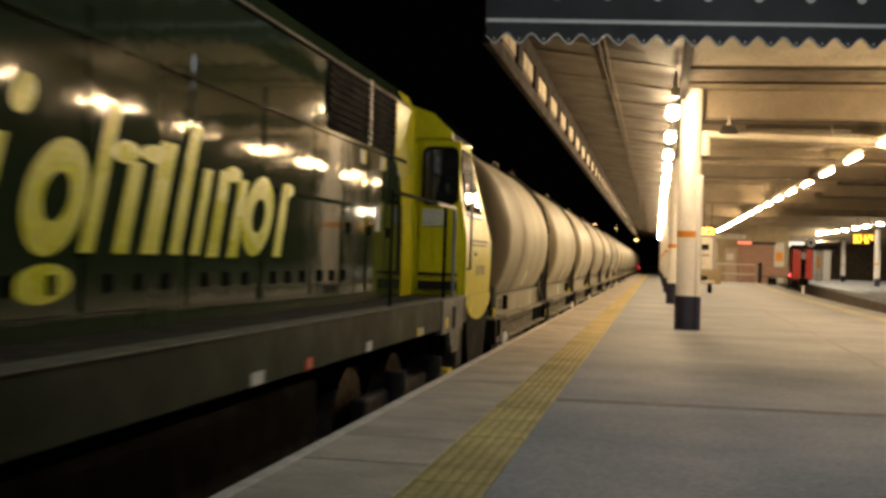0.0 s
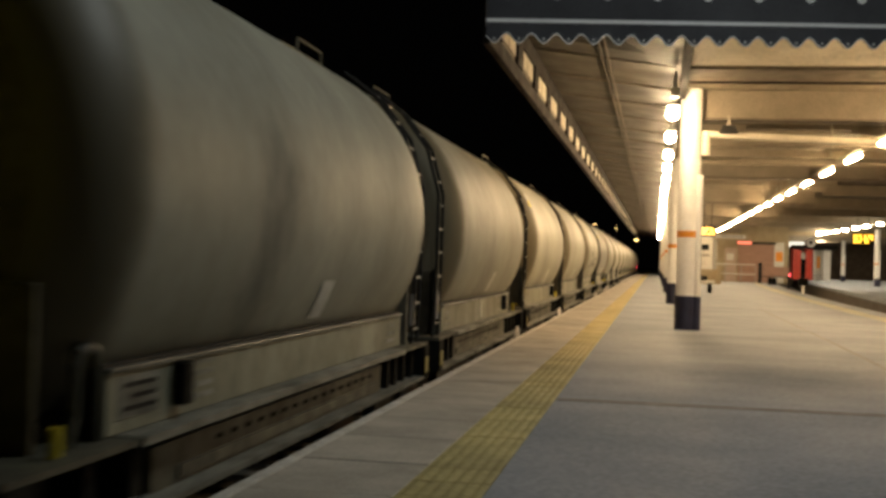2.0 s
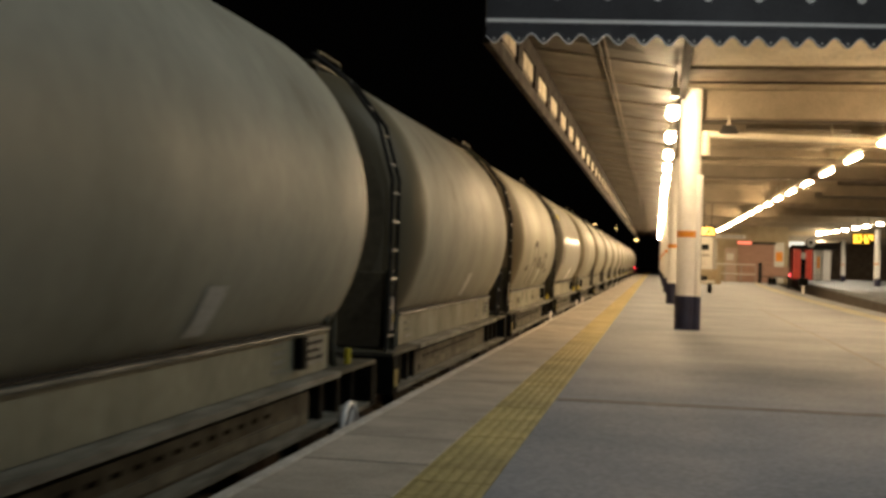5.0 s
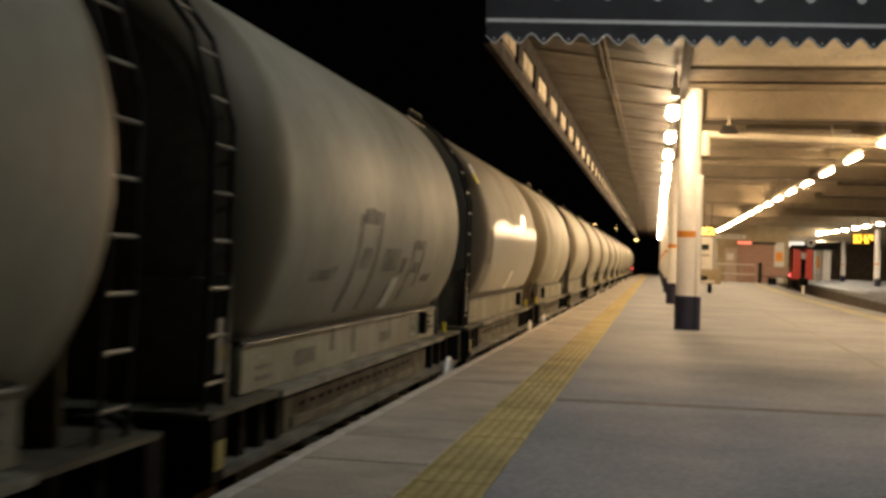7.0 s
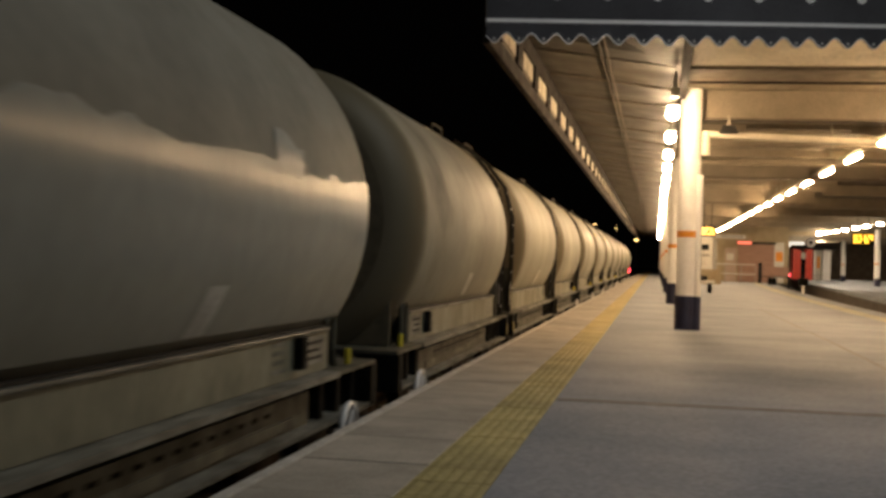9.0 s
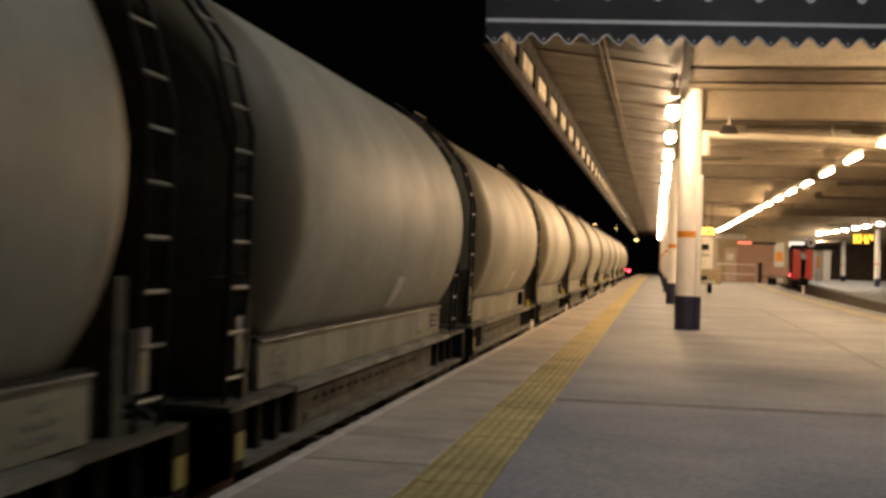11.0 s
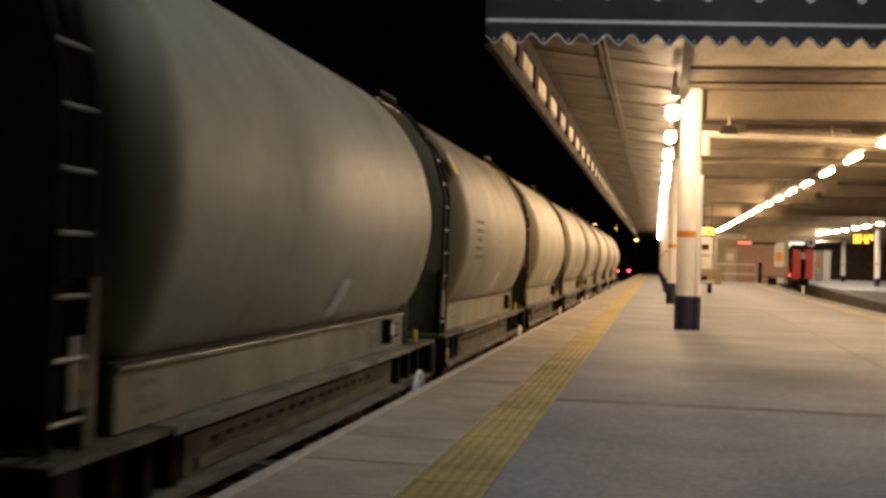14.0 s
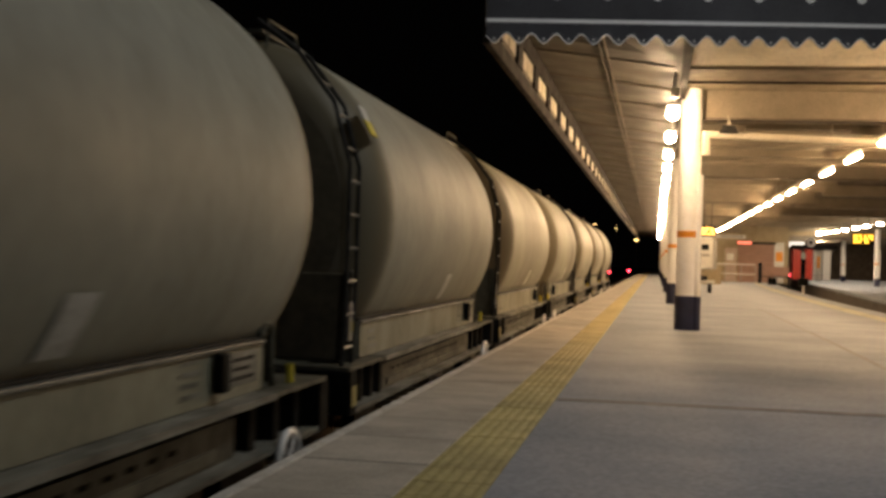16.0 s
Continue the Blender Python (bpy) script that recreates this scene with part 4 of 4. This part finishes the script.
for k in (2, 5, 10, 11):
    for s in (-1, 1):
        for nm, m_, z0, z1 in (("warning_sign", YLABEL, 2.02, 2.13), ("warning_sign_top", PALE, 2.132, 2.24)):
            q = [(s * (1.30 - (z - 2.0) * 0.52), y, z) for y, z in ((-3.14, z0), (-2.94, z0), (-2.94, z1), (-3.14, z1))]
            part(nm, plate(bmesh.new(), q if s > 0 else q[::-1], 0.01), m_, WAGONS[k], "warning sign at the ladder")
for s in (-1, 1):
    part("gauge_dial", tube(bmesh.new(), (s * 1.279, 2.04, 0.515), (s * 1.29, 2.04, 0.515), 0.05, 16), PALE, WAGONS[9], "round white dial", True)
    boxpart("paint_patch", (s * 1.215, s * 1.220, -0.16, -0.02, 0.38, 0.60), PALE, WAGONS[1], "white paint patch")
tail = WAGONS[-1]
tail["label"] = "last cement tank wagon with a red tail lamp"
tl = boxpart("tail_lamp", (1.10, 1.27, 3.72, 3.86, 0.55, 0.78), BLACK, tail, "tail lamp", 0.01)
part("lens", tube(bmesh.new(), (1.30, 3.74, 0.68), (1.30, 3.84, 0.68), 0.045, 16), REDGLOW, tl, "glowing red lens", True)

# ---- fittings under the canopy ----
pipe = tagged(part("drain_pipe", tube(tube(bmesh.new(), (0.78, 21.30, 3.375), (3.55, 21.30, 3.27), 0.062, 14), (0.78, 21.30, 3.43), (0.78, 21.30, 3.02), 0.07, 14), PIPECREAM, None, "", True), "cream painted drain pipe slung below the girder", "pipe")
speaker = thing("loudspeaker", "dark tapered loudspeaker hung below the girder", "speaker", "", pose(1.15, 21.3, 3.46))
part("body", prism(bmesh.new(), [(-0.16, -0.07), (0.16, -0.07), (0.10, 0.06), (-0.10, 0.06)], -0.14, 0.10), DARKMETAL, speaker)
part("bracket", tube(bmesh.new(), (0, 0.0, 0.05), (0, 0.0, 0.24), 0.02, 8), CREAM, speaker)
junction = thing("junction_box", "pale grey electrical box at the end of the lamp row", "box", "", pose(0.22, 19.55, 3.86))
boxpart("body", (-0.07, 0.07, -0.06, 0.06, -0.09, 0.06), PALE, junction, "", 0.01)
part("conduit", tube(bmesh.new(), (0, 0, 0.06), (0, 0, 0.33), 0.015, 8), GREYMETAL, junction)
for x, y, z0, z1, r in ((0.9, 24.6, 3.52, 3.52, 0.03), (0.9, 26.2, 3.75, 3.75, 0.04), (0.9, 30.0, 3.62, 3.62, 0.04)):
    bm = tube(bmesh.new(), (x, y, z0), (5.9, y, z1), r, 10)
    for hx in (1.3, 3.2, 5.2):
        tube(bm, (hx, y, z0), (hx, y, 4.2), 0.012, 6)
    tagged(part("conduit_pipe", bm, CREAM, None, "", True), "cream conduit pipe across the canopy", "pipe")


stain = prism(bmesh.new(), [(-1.62, 17.1), (-1.1, 16.9), (-0.55, 17.5), (-0.25, 18.3), (-0.9, 18.2), (-1.5, 17.8)], 0, 0.004, "z")
for v in stain.verts:
    v.co.z += 4.19 + (GX - v.co.x) * 0.1174 - 0.006
tagged(part("damp_stain", stain, EAVES), "dark damp stain on the soffit boards", "stain", kind="structure")
for y in (22.4, 36.3):
    rod = thing("hanging_bracket", "cream steel bracket carrying pipes under the girder", "bracket", "pipe brackets", pose(3.0, y, 3.3))
    part("rod", tube(bmesh.new(), (0, 0, 0), (0, 0, 0.88), 0.02, 8), CREAM, rod)
    boxpart("foot", (-0.10, 0.10, -0.04, 0.04, -0.05, 0.0), CREAM, rod)
for x, y, l_ in ((1.6, 23.6, 1.9), (1.2, 25.2, 1.5), (2.0, 31.0, 2.4)):
    tray = thing("cable_tray", "brown steel cable tray hung below the decking", "cable tray", "cable trays", pose(x, y, 3.72))
    boxpart("tray", (0, l_, -0.12, 0.12, 0, 0.03), DUSTY, tray)
    boxpart("lip", (0, l_, -0.13, -0.12, 0, 0.09), CREAM, tray)
    for dx in (0.2, l_ - 0.2):
        part("rod", tube(bmesh.new(), (dx, 0, 0.03), (dx, 0, 0.48), 0.012, 6), CREAM, tray)

# ---- far end of the station ----
def display(name, at, w, h, rows, seed, label):
    rnd = random.Random(seed)
    d = thing(name, label, "display", "", at)
    boxpart("case", (-w / 2 - 0.06, w / 2 + 0.06, 0, 0.18, -h / 2 - 0.06, h / 2 + 0.06), BLACK, d, "", 0.02)
    for r in range(rows):
        z = h / 2 - (r + 0.5) * h / rows
        x = -w / 2
        while x < w / 2 - 0.1:
            wd = rnd.uniform(0.10, 0.32)
            boxpart("lit_bar", (x, min(w / 2, x + wd), -0.012, -0.002, z - h / rows * 0.33, z + h / rows * 0.33), AMBER, d, "amber lit bar")
            x += wd + rnd.uniform(0.04, 0.16)
    for x in (-w * 0.3, w * 0.3):
        part("hanger", tube(bmesh.new(), (x, 0.09, h / 2 + 0.06), (x, 0.09, (4.2 if at.translation.x < 6 else 4.41) - at.translation.z), 0.02, 8), DARKMETAL, d)
    return d


display("departure_display", pose(2.40, 60, 2.79), 0.62, 0.38, 3, 4, "amber departure display hung from the canopy")
display("departure_display", pose(11.2, 70, 2.87), 1.02, 0.50, 3, 9, "wide amber departure display above the opposite platform")

farwall = structure("wall_far", box(bmesh.new(), 2.9, 9.6, 93, 93.4, 0, 5.0), FARWALL, "dull ochre station wall", "wall")
structure("wall_east", box(bmesh.new(), 9.4, 60, 152, 152.4, -0.9, 6.0), BRICKWALL, "dark wall at the end of the opposite platform", "wall")
structure("wall_upper", box(bmesh.new(), 9.6, 42, 100, 100.4, 3.75, 5.2), FARWALL, "ochre upper wall over the opposite platform", "wall")
shutter = thing("roller_shutter", "closed maroon roller shutter in the far wall", "shutter", "", pose(7.28, 92.95, 0))
for k in range(14):
    boxpart("slat", (-1.3, 1.3, -0.06 - 0.01 * (k % 2), 0, 0.02 + k * 0.2, 0.205 + k * 0.2), PINKSHUTTER, shutter)
boxpart("frame", (-1.42, 1.42, -0.14, -0.02, 2.83, 3.0), DARKMETAL, shutter)
sign = thing("red_neon_sign", "small glowing red sign over the shutter", "sign", "", pose(6.40, 92.80, 2.92))
boxpart("case", (-0.55, 0.55, 0, 0.1, -0.12, 0.12), DARKMETAL, sign)
boxpart("tube", (-0.50, 0.50, -0.03, -0.005, -0.07, 0.07), glow("dim_red_sign", (1.0, 0.05, 0.02), 2.0), sign)
door = thing("service_door", "pale pink service door with a white notice", "door", "", pose(5.45, 92.95, 0))
boxpart("leaf", (-0.42, 0.42, -0.06, 0, 0.01, 2.5), mat("pale_pink_door", (0.42, 0.32, 0.26), (0.36, 0.27, 0.21), 0.6), door)
boxpart("notice", (-0.3, 0.2, -0.08, -0.061, 1.6, 2.1), PALE, door)
board = thing("sign_board", "long pale sign board on the far wall", "sign", "", pose(5.4, 92.9, 3.35))
boxpart("panel", (-1.1, 1.1, -0.06, 0.1, -0.14, 0.14), PALE, board)
boxpart("bar", (-0.7, 0.9, -0.07, -0.061, -0.05, 0.05), GREYMETAL, board)
notice = thing("notice_board", "tall pale notice board with an orange poster", "notice board", "", pose(8.95, 92.99, 0))
boxpart("panel", (-0.35, 0.35, -0.08, 0, 0.0, 3.0), PALE, notice)
boxpart("poster", (-0.25, 0.25, -0.09, -0.081, 1.6, 2.3), ORANGE, notice)
kiosk = thing("waiting_shelter", "white panelled platform shelter with dark windows", "shelter", "", pose(3.10, 78, 0))
boxpart("panel", (-0.8, 0.35, -0.5, 1.5, 0.9, 2.95), PALE, kiosk)
boxpart("base", (-0.8, 0.9, -0.45, 1.5, 0, 0.9), FARWALL, kiosk)
boxpart("window", (-0.5, 0.1, -0.54, -0.50, 2.1, 2.45), BLACK, kiosk)
boxpart("side_window", (-0.75, 0.2, -0.53, -0.50, 1.7, 1.85), GREYMETAL, kiosk)
boxpart("dark_pane", (0.40, 0.62, -0.45, 1.5, 0.9, 2.8), GREYMETAL, kiosk)
railing = thing("railing", "thin steel railing beside the shelter", "railing", "", pose(4.0, 82, 0))
for x in (-1.5, -0.5, 0.5, 1.5, 2.4):
    part("post", tube(bmesh.new(), (x, 0, 0), (x, 0, 1.3), 0.03, 8), GREYMETAL, railing)
for z in (0.65, 1.28):
    part("bar", tube(bmesh.new(), (-1.5, 0, z), (2.4, 0, z), 0.03, 8), PALE, railing)
post_ = thing("bench", "dark metal bench with a tall end post", "bench", "", pose(7.2, 88, 0))
boxpart("end_post", (-0.12, 0.12, -0.1, 0.1, 0, 1.45), DARKMETAL, post_)
boxpart("seat", (0.14, 2.0, -0.2, 0.2, 0.45, 0.52), DARKMETAL, post_)
boxpart("back", (0.14, 2.0, 0.16, 0.20, 0.53, 1.2), PINKSHUTTER, post_)
trolley = thing("luggage_trolley", "pale luggage trolley on dark wheels", "trolley", "", pose(2.0, 52, 0))
boxpart("deck", (-0.40, 0.42, -0.6, 0.6, 0.42, 0.50), PALE, trolley, "", 0.02)
boxpart("load", (-0.35, 0.10, -0.45, 0.5, 0.502, 0.70), DARKMETAL, trolley, "", 0.02)
for x in (-0.3, 0.22):
    for y in (-0.42, 0.42):
        part("wheel", tube(bmesh.new(), (x - 0.06, y, 0.2), (x + 0.06, y, 0.2), 0.2, 16), BLACK, trolley, "", True)
        boxpart("axle_leg", (x - 0.03, x + 0.03, y - 0.05, y + 0.05, 0.2, 0.43), GREYMETAL, trolley)
for x, y, z, hw in ((6.58, 57.0, 0.36, 0.21), (7.39, 80.8, 0.02, 0.28)):
    b = thing("platform_sign", "small black sign box on a white post", "sign box", "edge signs", pose(x, y, 0))
    boxpart("box", (-hw, hw, -0.1, 0.1, z, z + hw * 1.6), BLACK, b, "", 0.02)
    part("post", tube(bmesh.new(), (0, 0, 0), (0, 0, z), 0.05, 10), WHITE, b)


def red_signal(at, h, r, label):
    g = thing("red_signal", label, "signal", "", at)
    part("post", tube(bmesh.new(), (0, 0, -h), (0, 0, -0.15), 0.05, 10), DARKMETAL, g)
    boxpart("head", (-0.16, 0.16, 0, 0.2, -0.2, 0.25), BLACK, g, "", 0.02)
    part("lens", tube(bmesh.new(), (0, -0.03, 0), (0, -0.002, 0), r, 18), REDGLOW, g, "glowing red lens", True)
    return g


red_signal(pose(9.58, 92, 0.63), 1.77, 0.10, "glowing red signal between the tracks")
red_signal(pose(-4.345, 200, -0.138), 1.0, 0.22, "glowing red signal beyond the platform end")
for x, y, z, label in ((-2.45, 150, 4.0, "small amber lamp beyond the canopy"), (-5.6, 170, 6.0, "small far yard lamp"), (-8.6, 170, 6.4, "small far yard lamp")):
    f = thing("yard_lamp", label, "lamp", "", pose(x, y, z))
    part("lens", tube(bmesh.new(), (0, -0.06, 0), (0, 0, 0), 0.13 if z < 5 else 0.07, 12), WARMDOT, f, "glowing lens")
    part("mast", tube(bmesh.new(), (0, 0.05, -z - 1.14), (0, 0.05, 0.1), 0.05, 8), DARKMETAL, f)

red = thing("red_kiosk", "red framed glazed kiosk on the opposite platform", "kiosk", "", pose(15.6, 128, 0))
for x0, x1 in ((-1.96, -1.16), (-0.68, 0.0)):
    boxpart("red_panel", (x0, x1, -0.3, 1.6, 0, 3.1), REDPAINT, red, "red panel", 0.03)
boxpart("glazing", (-1.155, -0.685, -0.2, 1.6, 0.2, 2.1), GLASS, red)
boxpart("notice", (-1.12, -0.72, -0.26, -0.205, 2.12, 2.75), PALE, red, "pale notice panel")
boxpart("fascia", (-2.0, 2.4, -0.4, 1.7, 3.12, 3.55), DARKMETAL, red, "dark fascia")
boxpart("white_post", (0.10, 0.26, -0.3, 1.6, 0, 3.0), WHITE, red)
boxpart("back_panel", (0.30, 0.95, 0.6, 0.7, 0, 3.05), PALE, red)
boxpart("orange_poster", (0.50, 0.82, 0.5, 0.59, 1.2, 2.4), ORANGE, red)
boxpart("white_end", (1.05, 1.76, -0.3, 1.6, 0, 3.05), WHITE, red)
boxpart("bench_seat", (0.10, 0.95, -0.6, -0.32, 0.42, 0.50), GREYMETAL, red)
clock = thing("platform_clock", "round white hanging platform clock", "clock", "", pose(14.44, 120, 3.62))
part("face", tube(bmesh.new(), (0, -0.08, 0), (0, 0.08, 0), 0.42, 24), WHITE, clock, "", True)
part("dial", tube(bmesh.new(), (0, -0.09, 0), (0, -0.081, 0), 0.2, 16), DARKMETAL, clock)
part("hanger", tube(bmesh.new(), (0, 0, 0.42), (0, 0, 0.78), 0.03, 8), DARKMETAL, clock)
lit = thing("lit_window", "bright office window above the kiosk", "window", "", pose(15.0, 135, 4.0))
boxpart("pane", (-1.0, 0.6, 0, 0.05, -0.6, 0.4), glow("office_light", (1.0, 0.9, 0.7), 1.2), lit)
boxpart("frame", (-1.08, 0.68, 0.051, 0.1, -0.7, 0.5), DARKMETAL, lit)
copy_thing(col, pose(15.9, 93, -0.02))
copy_thing(col, pose(18.3, 126, -0.02))
farlamp = tube_lamp(pose(12.90, 74.8, 3.92), 0.5, 0.32, 0.075, "glowing lamp over the opposite platform", FARFLUO, "lamps over the opposite platform")
for x, y in ((12.86, 79.2), (12.80, 83.0), (12.75, 87.1), (12.70, 91.3), (12.60, 95.0), (12.45, 98.6)):
    copy_thing(farlamp, pose(x, y, 3.92))
# extra lamps hidden above the girders, added to brighten the red kiosk
for x, y in ((18.6, 119), (20.0, 129), (17.0, 133), (22, 140), (13.5, 112), (14.5, 122)):
    copy_thing(farlamp, pose(x, y, 4.33))
copy_thing(farlamp, pose(17.5, 110, 3.98))

# ---- coping and tactile slabs ----
coping = mesh_of("coping_slab", box(bmesh.new(), EDGE + 0.066, -1.180, 0.005, 0.905, -0.06, 0.0, 0.006), COPING)
bm = box(bmesh.new(), -1.173, -0.777, 0.004, 0.396, -0.05, 0.0)
for i in range(6):
    for j in range(6):
        x, y = -1.173 + 0.033 + i * 0.066, 0.035 + j * 0.066
        tube(bm, (x, y, 0.0), (x, y, 0.0045), 0.022, 8, 0.012)
tact = mesh_of("tactile_slab", bm, TACTILE)
for i in range(130):
    ob = new("coping_slab", coping)
    ob.parent = coping_base
    ob.matrix_basis = pose(0, -8.1 + i * 0.91, random.uniform(-0.002, 0.002))
for i in range(200):
    ob = new("tactile_slab", tact)
    ob.parent = coping_base
    ob.matrix_basis = pose(0, -6.8 + i * 0.40, random.uniform(-0.002, 0.002))
structure("kerb_far", box(bmesh.new(), EDGE + 0.05, -1.180, 110, 260, -0.05, 0.0), COPING, "distant coping of the platform edge", "kerb")
structure("trim_6", box(bmesh.new(), -1.173, -0.777, 73.3, 260, -0.05, 0.003), TACTILE, "distant yellow tactile strip", "tactile strip")


def motions():
    for k, w in enumerate(WAGONS):
        y = wagon_place(k)
        walk(w, [(t, pose(TRACK, y - travelled(t), 0, 0, 0, 180 if k in REVERSED else 0)) for t in TIMES])
    walk(loco, [(t, pose(TRACK, LOCO0 - travelled(t), 0)) for t in TIMES])


motions()
